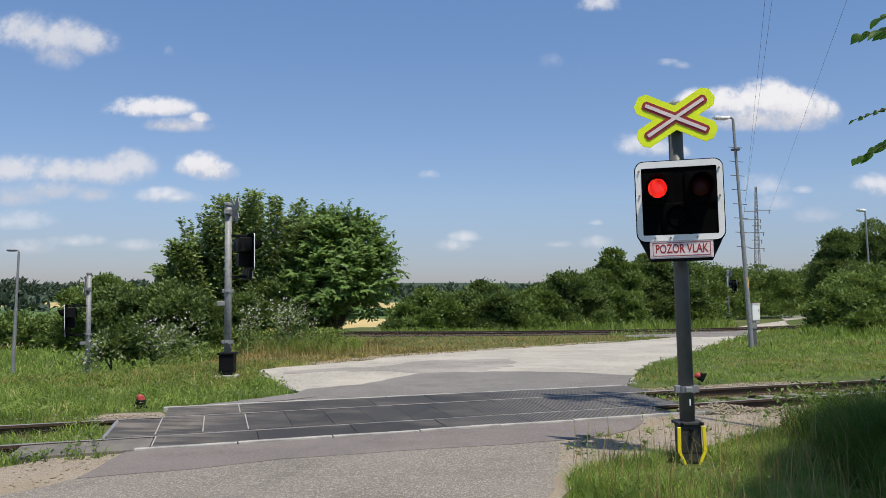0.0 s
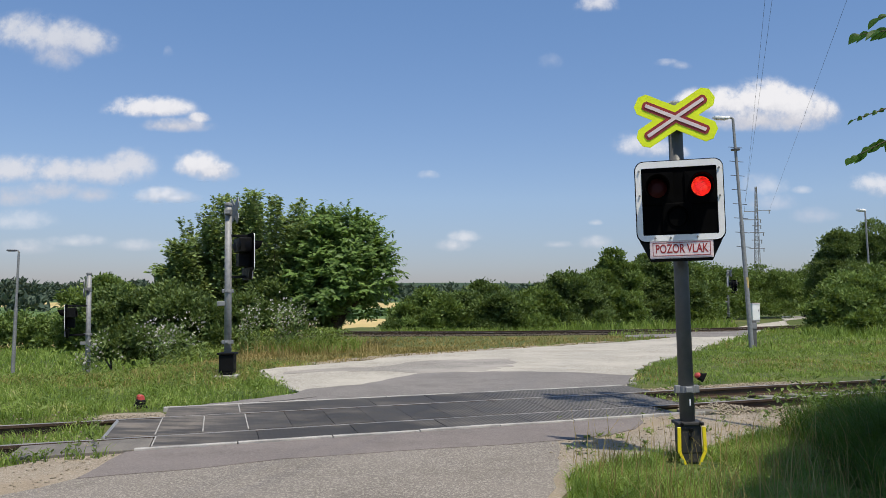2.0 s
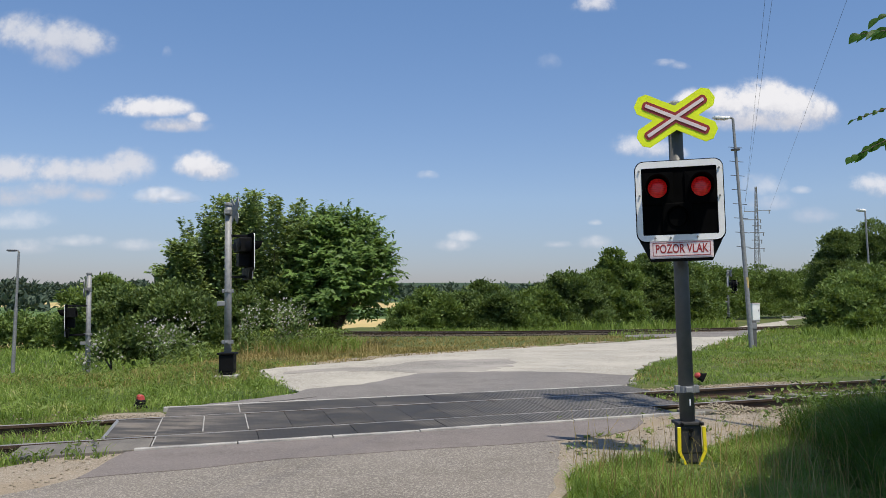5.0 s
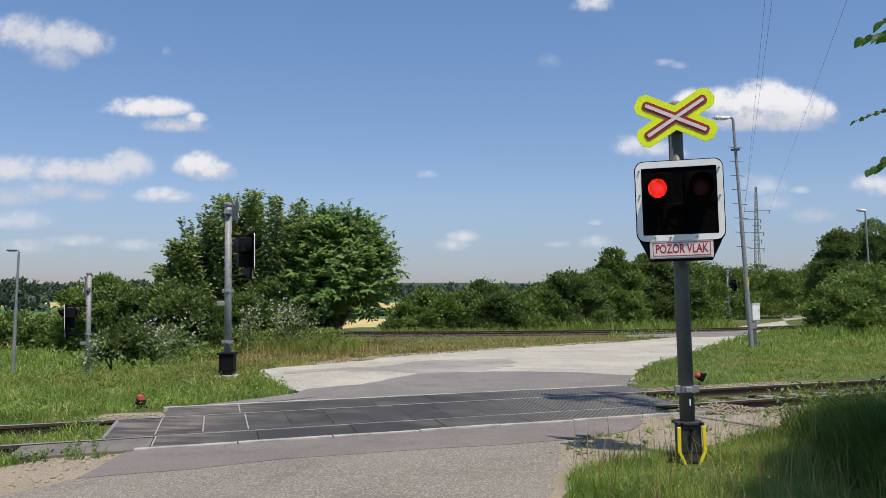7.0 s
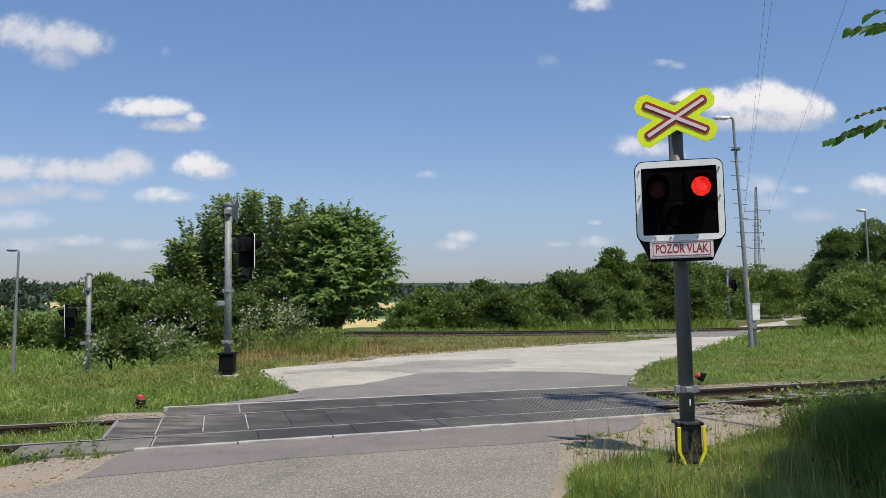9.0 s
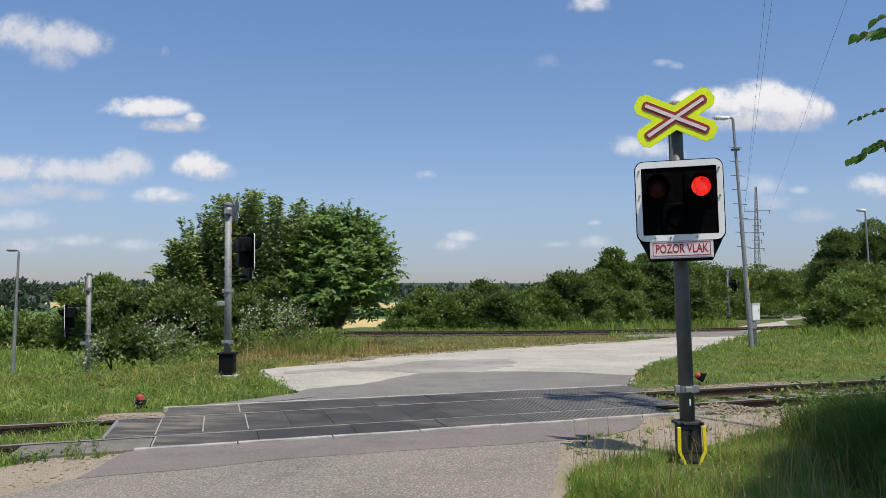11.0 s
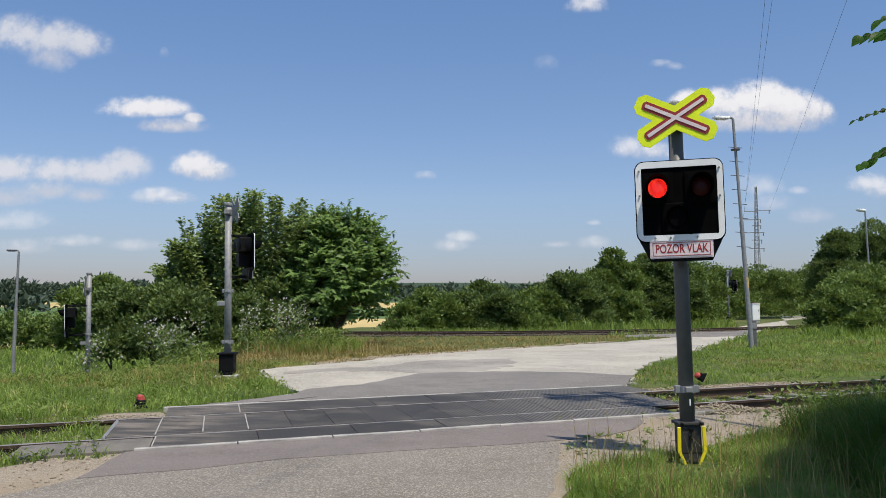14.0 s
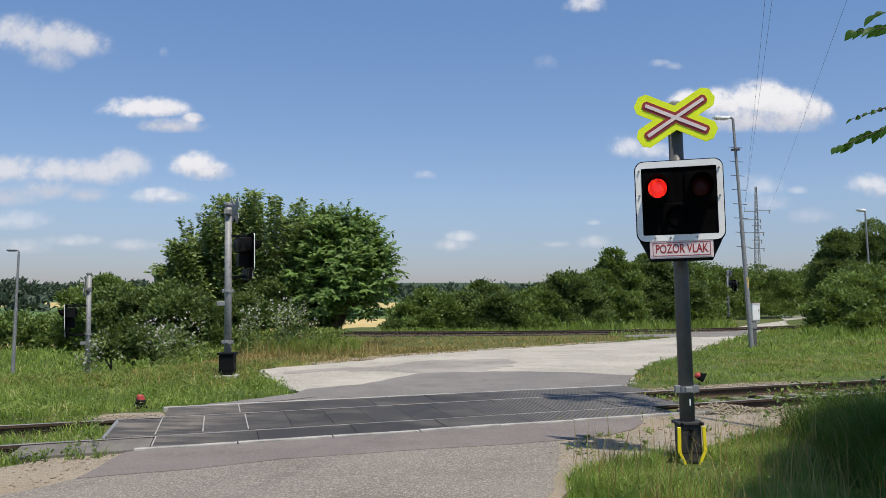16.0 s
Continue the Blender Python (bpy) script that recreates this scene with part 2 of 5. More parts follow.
def tube(bm, a, b, r0, r1=None, seg=16, caps=True):
    a, b = Vector(a), Vector(b)
    r1 = r0 if r1 is None else r1
    d = b - a
    q = d.to_track_quat("Z", "Y").to_matrix().to_4x4()
    m = Matrix.Translation((a + b) / 2) @ q
    bmesh.ops.create_cone(bm, cap_ends=caps, segments=seg, radius1=r0, radius2=r1, depth=d.length, matrix=m)
    return bm


def prism(bm, outline, y0, y1, bevel=0.0):
    """An outline in x, z pushed through from y0 to y1."""
    front = [bm.verts.new((x, y0, z)) for x, z in outline]
    back = [bm.verts.new((x, y1, z)) for x, z in outline]
    k = len(outline)
    f = bm.faces.new(front)
    g = bm.faces.new(back[::-1])
    for i in range(k):
        bm.faces.new((front[(i + 1) % k], front[i], back[i], back[(i + 1) % k]))
    bmesh.ops.recalc_face_normals(bm, faces=bm.faces[:])
    if bevel:
        es = [e for e in bm.edges if abs(e.verts[0].co.y - e.verts[1].co.y) < 1e-6]
        bmesh.ops.bevel(bm, geom=es, offset=bevel, segments=1, affect="EDGES")
    return bm


def rounded(w, h, r, x=0.0, z=0.0, seg=6):
    pts = []
    for cx, cz, a0 in ((w / 2 - r, h / 2 - r, 0), (-w / 2 + r, h / 2 - r, 90), (-w / 2 + r, -h / 2 + r, 180), (w / 2 - r, -h / 2 + r, 270)):
        for i in range(seg + 1):
            a = radians(a0 + 90 * i / seg)
            pts.append((x + cx + r * math.cos(a), z + cz + r * math.sin(a)))
    return pts


def raw(name, verts, tris, material, parent=None):
    """A triangle mesh straight from arrays."""
    me = bpy.data.meshes.new(name)
    verts, tris = np.asarray(verts, np.float32).reshape(-1, 3), np.asarray(tris, np.int32).reshape(-1, 3)
    me.vertices.add(len(verts))
    me.vertices.foreach_set("co", verts.ravel())
    me.loops.add(tris.size)
    me.loops.foreach_set("vertex_index", tris.ravel())
    me.polygons.add(len(tris))
    me.polygons.foreach_set("loop_start", np.arange(0, tris.size, 3, dtype=np.int32))
    me.update(calc_edges=True)
    me.materials.append(material)
    ob = new(name, me)
    if parent is not None:
        ob.parent = parent
    return ob


def smooth(t):
    t = np.clip(t, 0.0, 1.0)
    return t * t * (3 - 2 * t)


# ---- the lie of the land ----
TRACK_A = radians(23.4)
TRACK_N = 0.22
AX, AN = np.array((math.cos(TRACK_A), math.sin(TRACK_A))), np.array((-math.sin(TRACK_A), math.cos(TRACK_A)))


def on_track(s, n, z=0.0):
    """A place from the distance along and across the first track."""
    p = AX * s + AN * (n - TRACK_N)
    return Vector((p[0], p[1], z))


def ripple(x, y, s):
    return np.sin(x * s * 1.7 + 1.3) * np.cos(y * s * 1.3 + 0.4) + 0.5 * np.sin(x * s * 3.9 + y * s * 2.7)


def track2_y(x):
    return 35.3 + np.where(x > -4, 0.1 * x + 0.018 * x * x, -0.044 * x - 0.288)


def height(x, y):
    x, y = np.asarray(x, float), np.asarray(y, float)
    z = 0.0 * x
    n, s = AN[0] * x + AN[1] * y + TRACK_N, AX[0] * x + AX[1] * y
    z = z + 0.02 * ripple(x, y, 0.8) * smooth((np.abs(x - 0.5) - 4) / 5) * smooth((y + 20) / 10)
    # the verge falls away to the lower road
    z = z - 1.25 * smooth((-x - 4.6) / 6.5) * smooth((y - 14.5) / 8.5) * (1 - smooth((y - 60) / 40))
    # sunken bed of the first track, filled where the road crosses
    z = z - np.where(s < 3, 0.10, 0.15) * smooth((n - 8.75) / 0.5) * smooth((12.0 - n) / 0.5) * (1 - smooth((s + 0.35) / 0.4) * smooth((8.6 - s) / 0.4))
    # bank beside the viewer
    z = z + 0.45 * smooth((x - 1.9 - 0.16 * y) / 1.6) * smooth((9.3 - y) / 3.0)
    # beyond the second line the ground drops to the valley, then rises to wooded hills
    y0 = 44 + np.maximum(0, x - 2) * 1.6
    z = z - 6.0 * smooth((y - y0) / 70.0)
    z = z + 6.2 * smooth((y - 250) / 480.0)
    r = np.hypot(x, y)
    ridge = 42 + 8 * np.sin(x * 0.0021 + 0.6) + 5 * np.sin(x * 0.006 + 2) + 7 * smooth((-x - 500) / 700)
    z = z + ridge * smooth((r - 1000) / 1300.0) * smooth((y + 200) / 600)
    return z


def spread_axis(lo, hi, fine, far):
    out = list(np.arange(lo, hi + 1e-6, fine))
    step, a, b = fine, lo, hi
    while b < far:
        step *= 1.22
        a, b = a - step, b + step
        out = [a] + out + [b]
    return np.array(out)


gx, gy = spread_axis(-16, 24, 0.4, 4200), spread_axis(-6, 62, 0.4, 4200)
GX, GY = np.meshgrid(gx, gy)
GZ = height(GX, GY) - 0.015
nx, ny = len(gx), len(gy)
ii = (np.arange(ny - 1)[:, None] * nx + np.arange(nx - 1)[None, :]).ravel()
ground = raw("ground", np.stack((GX, GY, GZ), -1), np.concatenate((np.stack((ii, ii + 1, ii + nx + 1), 1), np.stack((ii, ii + nx + 1, ii + nx), 1))), M_GROUND)
ground.data.polygons.foreach_set("use_smooth", [True] * len(ground.data.polygons))
tagged(ground, "grassy ground falling to wheat fields and wooded hills", "ground", kind="structure")


def wavy(points, step=0.35, amount=0.05, seed=1):
    """A polygon's edge broken into short uneven lengths."""
    rnd = random.Random(seed)
    out = []
    for (x0, y0), (x1, y1) in zip(points, points[1:] + points[:1]):
        k = max(1, int(math.hypot(x1 - x0, y1 - y0) / step))
        for i in range(k):
            t = i / k
            j = amount if 0 < i else amount * 0.3
            out.append((x0 + (x1 - x0) * t + rnd.uniform(-j, j), y0 + (y1 - y0) * t + rnd.uniform(-j, j)))
    return out


def slab(name, points, top, material, label, category="road", edge=0.05, seed=1, thick=0.05):
    pts = wavy(points, 0.3, edge, seed)
    bm = bmesh.new()
    up = [bm.verts.new((x, y, top)) for x, y in pts]
    dn = [bm.verts.new((x, y, top - thick)) for x, y in pts]
    f = bm.faces.new(up)
    k = len(pts)
    for i in range(k):
        bm.faces.new((up[i], dn[i], dn[(i + 1) % k], up[(i + 1) % k]))
    if f.normal.z < 0 or sum(a[0] * b[1] - b[0] * a[1] for a, b in zip(pts, pts[1:] + pts[:1])) < 0:
        bmesh.ops.reverse_faces(bm, faces=bm.faces[:])
    bmesh.ops.triangulate(bm, faces=[f])
    ob = part(name, bm, material, None)
    return tagged(ob, label, category, kind="structure")


ROAD_NEAR = [(-2.95, 6.86), (-2.13, 7.25), (-1.45, 7.70), (-0.45, 8.10), (0.65, 8.46), (1.19, 8.72), (1.14, 8.18), (0.98, 7.2), (0.77, 6.2), (0.62, 4.6), (0.45, 2.5), (0.30, -14), (-6.2, -14), (-4.7, 2.0), (-3.9, 4.9), (-3.3, 6.2)]
ROAD_STRIP = [(-2.95, 6.83), (-2.13, 7.22), (-1.45, 7.67), (-0.45, 8.07), (0.65, 8.43), (1.19, 8.68), (1.75, 9.0), (2.15, 9.45), (2.36, 9.95), (2.40, 10.42), (-1.2, 8.80), (-3.0, 8.02)]
ROAD_DARK = [(-3.65, 11.25), (-2.79, 11.66), (-1.52, 12.2), (1.04, 13.30), (3.02, 14.2), (3.39, 15.27), (3.67, 16.19), (3.07, 16.56), (2.46, 16.96), (0.99, 17.09), (0.18, 16.9), (-0.54, 16.5), (-0.89, 15.71), (-1.39, 14.45), (-2.2, 13.71), (-2.29, 12.97)]
ROAD_MIX = [(-3.13, 16.5), (-3.26, 17.05), (-2.22, 17.95), (-1.17, 18.57), (-0.84, 19.59), (0.22, 20.53), (1.67, 20.53), (1.52, 18.73), (0.88, 17.3), (0.18, 17.05), (-0.49, 16.69), (-1.09, 17.23), (-2.11, 17.2)]
ROAD_PALE = [(-2.7, 12.0), (-2.25, 13.2), (-3.26, 15.7), (-3.83, 17.1), (-3.6, 18.1), (-2.84, 18.9), (-1.22, 21.56), (0.25, 23.2), (1.96, 25.1), (3.92, 27.0), (6.2, 29.3), (8.8, 32.5), (11.0, 36.5), (14.4, 43.0), (24.6, 60.3), (34, 76), (31, 77), (20.6, 50.2), (13.5, 36.75), (8.75, 27.3), (6.08, 21.8), (4.92, 19.8), (4.32, 18.1), (3.66, 16.2), (3.1, 14.2)]
ROAD_PATCH = [(7.2, 33.2), (8.9, 32.8), (12.0, 34.0), (13.3, 36.8), (15.6, 41.2), (13.9, 42.2), (11.3, 38.0), (9.6, 36.0), (7.6, 35.0)]
DIRT_LEFT = [(-3.5, 7.95), (-2.95, 8.2), (-2.2, 8.2), (-2.4, 7.1), (-3.3, 6.0), (-4.2, 4.0), (-5.6, 3.6), (-4.6, 6.0), (-3.95, 6.9), (-3.75, 7.5)]
DIRT_RIGHT = [(1.0, 8.6), (2.2, 9.8), (2.45, 10.35), (2.9, 10.6), (3.6, 10.7), (5.2, 11.3), (4.0, 9.8), (3.3, 9.1), (2.6, 8.35), (1.9, 7.8), (1.35, 7.45), (1.02, 6.9), (0.82, 5.6), (0.62, 5.2), (0.72, 6.2), (0.92, 7.3)]
slab("dirt_verge", DIRT_LEFT, 0.012, M_DIRT, "dusty tan gravel verge beside the road", "verge", 0.1, 3)
slab("dirt_verge", DIRT_RIGHT, 0.023, M_DIRT, "stony tan dirt verge beside the crossing", "verge", 0.1, 4)
def beside_rail(s0, s1, n0, n1):
    return [tuple(on_track(s, n)[:2]) for s, n in ((s0, n0), (s1, n0), (s1, n1), ((s0 + s1) / 2, n1 + 0.12), (s0, n1))]


slab("dirt_verge", beside_rail(0.15, 1.0, 11.12, 11.75), 0.008, M_DIRT, "bare tan dirt beside the deck end", "verge", 0.09, 14)
slab("dirt_verge", beside_rail(8.42, 12.0, 11.15, 11.6), 0.002, M_DIRT, "bare brown dirt strip beside the far rail", "verge", 0.12, 15)
slab("road", ROAD_PALE, 0.018, M_PALE, "pale bleached concrete road bending away", "road", 0.12, 5)
slab("road", ROAD_DARK, 0.026, M_DARK, "dark grey asphalt apron behind the crossing", "road", 0.07, 6)
slab("road", ROAD_PATCH, 0.025, M_DARK, "dark grey asphalt patch at the second line", "road", 0.07, 7)
slab("road", ROAD_MIX, 0.0225, M_WORN, "worn mid-grey asphalt repair streaks in the pale road", "road", 0.16, 11)
slab("dirt_verge", [(-3.7, 17.9), (-2.94, 18.8), (-1.35, 21.5), (0.1, 23.2), (3.8, 27.1), (6.1, 29.4), (5.8, 29.9), (3.3, 27.3), (-0.4, 23.5), (-1.9, 21.8), (-3.3, 19.2), (-4.1, 18.1)], 0.015, M_DIRT, "tan gravelly edge of the pale road", "verge", 0.14, 13)
slab("road", ROAD_NEAR, 0.026, M_ROAD, "worn light grey asphalt road with coarse chippings", "road", 0.035, 8)
slab("road", ROAD_STRIP, 0.031, M_STRIP, "smoother purple-grey asphalt strip before the crossing", "road", 0.015, 9)

slab("road_seam", [(-2.62, 11.95), (-2.3, 12.12), (-1.9, 12.6), (-1.88, 12.58), (-2.28, 12.08), (-2.6, 11.92)], 0.029, M_SEAM, "dark crack in the asphalt behind the crossing", "road seam", 0.006, 18, 0.01)


# ---- railway ----
RAIL_OUT = [(-0.036, 0.0), (-0.036, -0.03), (-0.010, -0.045), (-0.010, -0.12), (-0.068, -0.14), (-0.068, -0.155),
            (0.068, -0.155), (0.068, -0.14), (0.010, -0.12), (0.010, -0.045), (0.036, -0.03), (0.036, 0.0)]


def rail(path, top, parent):
    """A flat-bottomed rail swept along a line of x, y places."""
    bm = bmesh.new()
    rings = []
    for i, p in enumerate(path):
        d = (Vector(path[min(i + 1, len(path) - 1)]) - Vector(path[max(i - 1, 0)])).normalized()
        side = Vector((-d.y, d.x))
        rings.append([bm.verts.new((p[0] + side.x * u, p[1] + side.y * u, top + v)) for u, v in RAIL_OUT])
    k = len(RAIL_OUT)
    for a, b in zip(rings, rings[1:]):
        for i in range(k):
            f = bm.faces.new((a[i], b[i], b[(i + 1) % k], a[(i + 1) % k]))
            f.material_index = 1 if i == k - 1 else 0
    bmesh.ops.recalc_face_normals(bm, faces=bm.faces[:])
    return part("rail", bm, [M_RAIL, M_RAILTOP], parent, "rusty steel rail with a worn bright head")


track = empty("railway_track", pose(0, 0, 0), "single railway track of rusty rails on stone ballast", "railway track", kind="structure")
N_NEAR, N_FAR = 9.53, 10.99
for n in (N_NEAR, N_FAR):
    rail([tuple(on_track(s, n)[:2]) for s in np.linspace(-22, 40, 32)], 0.045, track)
bm = bmesh.new()
box(bm, 0.24, 2.5, 0.16, bevel=0.02)
sleeper = part("sleeper", bm, M_SLEEPER, track)
first = True
for i in range(72):
    s = -14 + i * 0.61
    if -0.4 < s < 8.2:
        continue
    ob = sleeper if first else new("sleeper", sleeper.data)
    first = False
    ob.parent = track
    ob.matrix_basis = Matrix.Translation(on_track(s, 10.27, -0.18)) @ pose(0, 0, 0, 0, 0, 23.4)

track2 = empty("railway_track", pose(0, 0, 0), "second railway track curving past the hedge", "railway track", kind="structure")
xs2 = np.linspace(-9, 26, 50)
for off in (0.0, 1.5):
    rail([(float(x), float(track2_y(x)) + off) for x in xs2], 0.115 if off else 0.105, track2)
first = None
for i in range(90):
    x = -8.8 + i * 0.6
    if 11.8 < x < 17.5 or x > 24:
        continue
    ob = new("sleeper", sleeper.data)
    ob.parent = track2
    ob.matrix_basis = Matrix.Translation((x, float(track2_y(x)) + 0.75, -0.14)) @ pose(0, 0, 0, 0, 0, math.degrees(math.atan(0.1 + 0.036 * x)))


def stones(name, places, size, material, label, seed=3):
    """Loose broken stones, each a squashed and twisted octahedron."""
    rng = np.random.default_rng(seed)
    k = len(places)
    base = np.array([(1, 0, 0), (0, 1, 0), (-1, 0, 0), (0, -1, 0), (0, 0, 1), (0, 0, -1)], float)
    faces = np.array([(0, 1, 4), (1, 2, 4), (2, 3, 4), (3, 0, 4), (1, 0, 5), (2, 1, 5), (3, 2, 5), (0, 3, 5)])
    v = base[None] * rng.uniform(0.6, 1.3, (k, 6, 1)) * (size * rng.uniform(0.6, 1.4, (k, 1, 3)))
    a = rng.uniform(0, 6.28, k)
    c, s = np.cos(a), np.sin(a)
    v = np.stack((v[..., 0] * c[:, None] - v[..., 1] * s[:, None], v[..., 0] * s[:, None] + v[..., 1] * c[:, None], v[..., 2] * 0.75), -1)
    v = v + places[:, None, :]
    t = faces[None] + (np.arange(k) * 6)[:, None, None]
    return tagged(raw(name, v, t, material), label, "ballast", kind="stuff")


rng = np.random.default_rng(5)


def band(k, s0, s1, n0, n1):
    s, n = rng.uniform(s0, s1, k), rng.uniform(n0, n1, k)
    x, y = AX[0] * s + AN[0] * (n - TRACK_N), AX[1] * s + AN[1] * (n - TRACK_N)
    return np.stack((x, y, height(x, y) + rng.uniform(-0.01, 0.04, k)), 1)


stones("ballast", np.concatenate((band(4200, 8.0, 16, 8.3, 9.5), band(600, 8.2, 16, 9.5, 11.6), band(1500, 7.4, 9.5, 8.5, 9.4), band(900, -14, 0.3, 8.8, 12.1))), 0.021, M_STONE, "pale broken limestone ballast under the rails")
xb = rng.uniform(-6, 14, 9000)
yb = track2_y(xb) + rng.uniform(-0.9, 2.6, 9000)
stones("ballast", np.stack((xb, yb, rng.uniform(-0.03, 0.03, 9000) * np.clip(1.6 - np.abs(yb - track2_y(xb) - 0.8) / 1.7, 0.1, 1.0)), 1), 0.05, M_BALLAST2, "brown ballast bed of the second track", 6)
x0 = rng.uniform(-5.4, 4.8, 7000)
y0 = rng.uniform(4.0, 11.3, 7000)
ok = ((x0 < -2.9) & (y0 < 8.4) & (y0 > 5.6 + (x0 + 3) * 1.2)) | ((x0 > 1.0) & (y0 > 7.6 + (x0 - 1) * 0.75) & (y0 < 8.75 + (x0 - 1) * 1.05))
stones("gravel", np.stack((x0[ok], y0[ok], np.where(x0[ok] < 0, 0.014, 0.025)), 1), 0.0085, M_STONE, "scattered pale gravel on the dirt verges", 8)

pick = rng.permutation(int(ok.sum()))[:420]
stones("gravel", np.stack((x0[ok][pick], y0[ok][pick], np.where(x0[ok][pick] < 0, 0.016, 0.027)), 1), 0.017, M_STONE, "larger loose stones on the dirt verges", 9)
sd, nd = np.concatenate((rng.uniform(8.4, 12.0, 500), rng.uniform(0.1, 0.95, 160))), rng.uniform(11.12, 11.65, 660)
stones("gravel", np.stack((AX[0] * sd + AN[0] * (nd - TRACK_N), AX[1] * sd + AN[1] * (nd - TRACK_N), np.full(660, 0.014)), 1), 0.017, M_STONE, "loose stones beside the far rail", 10)

# level crossing deck of rubber panels between concrete beams
deck = empty("crossing_deck", pose(0, 0, 0), "level crossing deck of black moulded rubber panels", "level crossing", kind="structure")


SKEW = 0.146  # the panels lie a little aslant to the rails


def panel_row(name, n0, n1, s0, s1, length, material, top=0.046, thick=0.1, gap=0.012, skew=0.0, jig=0.003, label=""):
    rnd = random.Random(int(n0 * 100))
    bm = bmesh.new()
    box(bm, length - gap, n1 - n0, thick, bevel=0.005)
    for v in bm.verts:
        v.co.x += SKEW * v.co.y
    src = part(name, bm, material, deck, label)
    k = int(round((s1 - s0) / length))
    for i in range(k):
        ob = src if i == 0 else new(name, src.data)
        ob.parent = deck
        ob.matrix_basis = Matrix.Translation(on_track(s0 + (i + 0.5) * length, (n0 + n1) / 2, top - thick / 2 + rnd.uniform(-jig, jig))) @ pose(0, 0, 0, rnd.uniform(-0.25, 0.25), rnd.uniform(-0.3, 0.3), 23.4 + rnd.uniform(-0.15, 0.15))


panel_row("rubber_panel", N_NEAR + 0.07, N_FAR - 0.07, 0.36, 7.71, 0.49, M_RUBBER, gap=0.004, jig=0.0015)
panel_row("rubber_panel", 8.855, N_NEAR - 0.03, 0.70, 7.0, 1.05, M_RUBBER, gap=0.005)
panel_row("rubber_panel", N_FAR + 0.03, 11.915, 1.04, 8.32, 0.91, M_RUBBER, gap=0.005)
panel_row("concrete_beam", 8.775, 8.85, 0.5, 7.36, 0.98, M_BEAM, 0.05)
panel_row("concrete_beam", 11.92, 11.99, 1.04, 8.32, 1.04, M_BEAM, 0.05)
panel_row("dusty_slab", 8.80, N_NEAR - 0.045, -0.55, 0.69, 1.24, M_SLAB, 0.036)
for i, s in enumerate((0.85, 1.34, 1.83)):
    bm = box(bmesh.new(), 0.014, 1.26, 0.02, bevel=0.003)
    ob = part("joint_strip", bm, M_BEAM, deck)
    ob.matrix_basis = Matrix.Translation(on_track(s, 10.27, 0.041)) @ pose(0, 0, 0, 0, 0, 23.4 - 8.3)
for s, n, w in ((0.71, 9.18, 0.6), (1.95, 11.46, 0.8)):
    ob = part("joint_strip", box(bmesh.new(), 0.014, w, 0.02, bevel=0.003), M_BEAM, deck)
    ob.matrix_basis = Matrix.Translation(on_track(s, n, 0.041)) @ pose(0, 0, 0, 0, 0, 23.4 - 8.3)
ob = part("end_block", box(bmesh.new(), 0.55, 0.16, 0.16, bevel=0.015), M_SLAB, deck, "weathered concrete end block")
ob.matrix_basis = Matrix.Translation(on_track(7.30, 8.86, -0.02)) @ pose(0, 0, 0, 0, 3, 23.4)
ob = part("end_block", box(bmesh.new(), 0.10, 1.24, 0.14, bevel=0.02), M_RUBBER, deck, "dark bevelled end piece")
ob.matrix_basis = Matrix.Translation(on_track(7.77, 10.26, -0.03)) @ pose(0, 0, 0, 0, 12, 23.4 - 8.3)
bm = bmesh.new()
box(bm, 0.05, 1.3, 0.16, bevel=0.01)
ob = part("end_ramp", bm, M_GALV, deck, "bent pale steel end ramp")
ob.matrix_basis = Matrix.Translation(on_track(0.31, 10.27, -0.02)) @ pose(0, 0, 0, 0, 35, 23.4 - 8.3)


# ---- warning signals ----
def cross_outline(length, w, ang, chamfer, z0=0.0):
    """The outline of a saltire with cut corners, in x, z."""
    pts = []
    a = radians(ang)
    hw = w / 2
    arms = (a, math.pi - a, math.pi + a, 2 * math.pi - a)
    for i, t in enumerate(arms):
        u, v = (math.cos(t), math.sin(t)), (-math.sin(t), math.cos(t))
        for d, e in ((length / 2 - chamfer, -hw), (length / 2, -hw + chamfer), (length / 2, hw - chamfer), (length / 2 - chamfer, hw)):
            pts.append((u[0] * d + v[0] * e, z0 + u[1] * d + v[1] * e))
        t2 = arms[(i + 1) % 4] + (2 * math.pi if i == 3 else 0)
        mid, half = (t + t2) / 2, (t2 - t) / 2
        r = hw / math.sin(half)
        pts.append((math.cos(mid) * r, z0 + math.sin(mid) * r))
    return pts


def letters(name, text, size, material, parent, m, squeeze=1.0):
    cu = bpy.data.curves.new(name, "FONT")
    cu.body, cu.size, cu.extrude, cu.align_x, cu.align_y = text, size, 0.0006, "CENTER", "CENTER"
    cu.offset = 0.0022
    tmp = bpy.data.objects.new(name, cu)
    me = bpy.data.meshes.new_from_object(tmp)
    me.transform(Matrix.Diagonal((squeeze, 1, 1, 1)))
    bpy.data.objects.remove(tmp)
    me.materials.clear()
    me.materials.append(material)
    ob = new(name, me)
    ob.parent, ob.matrix_basis = parent, m
    return ob


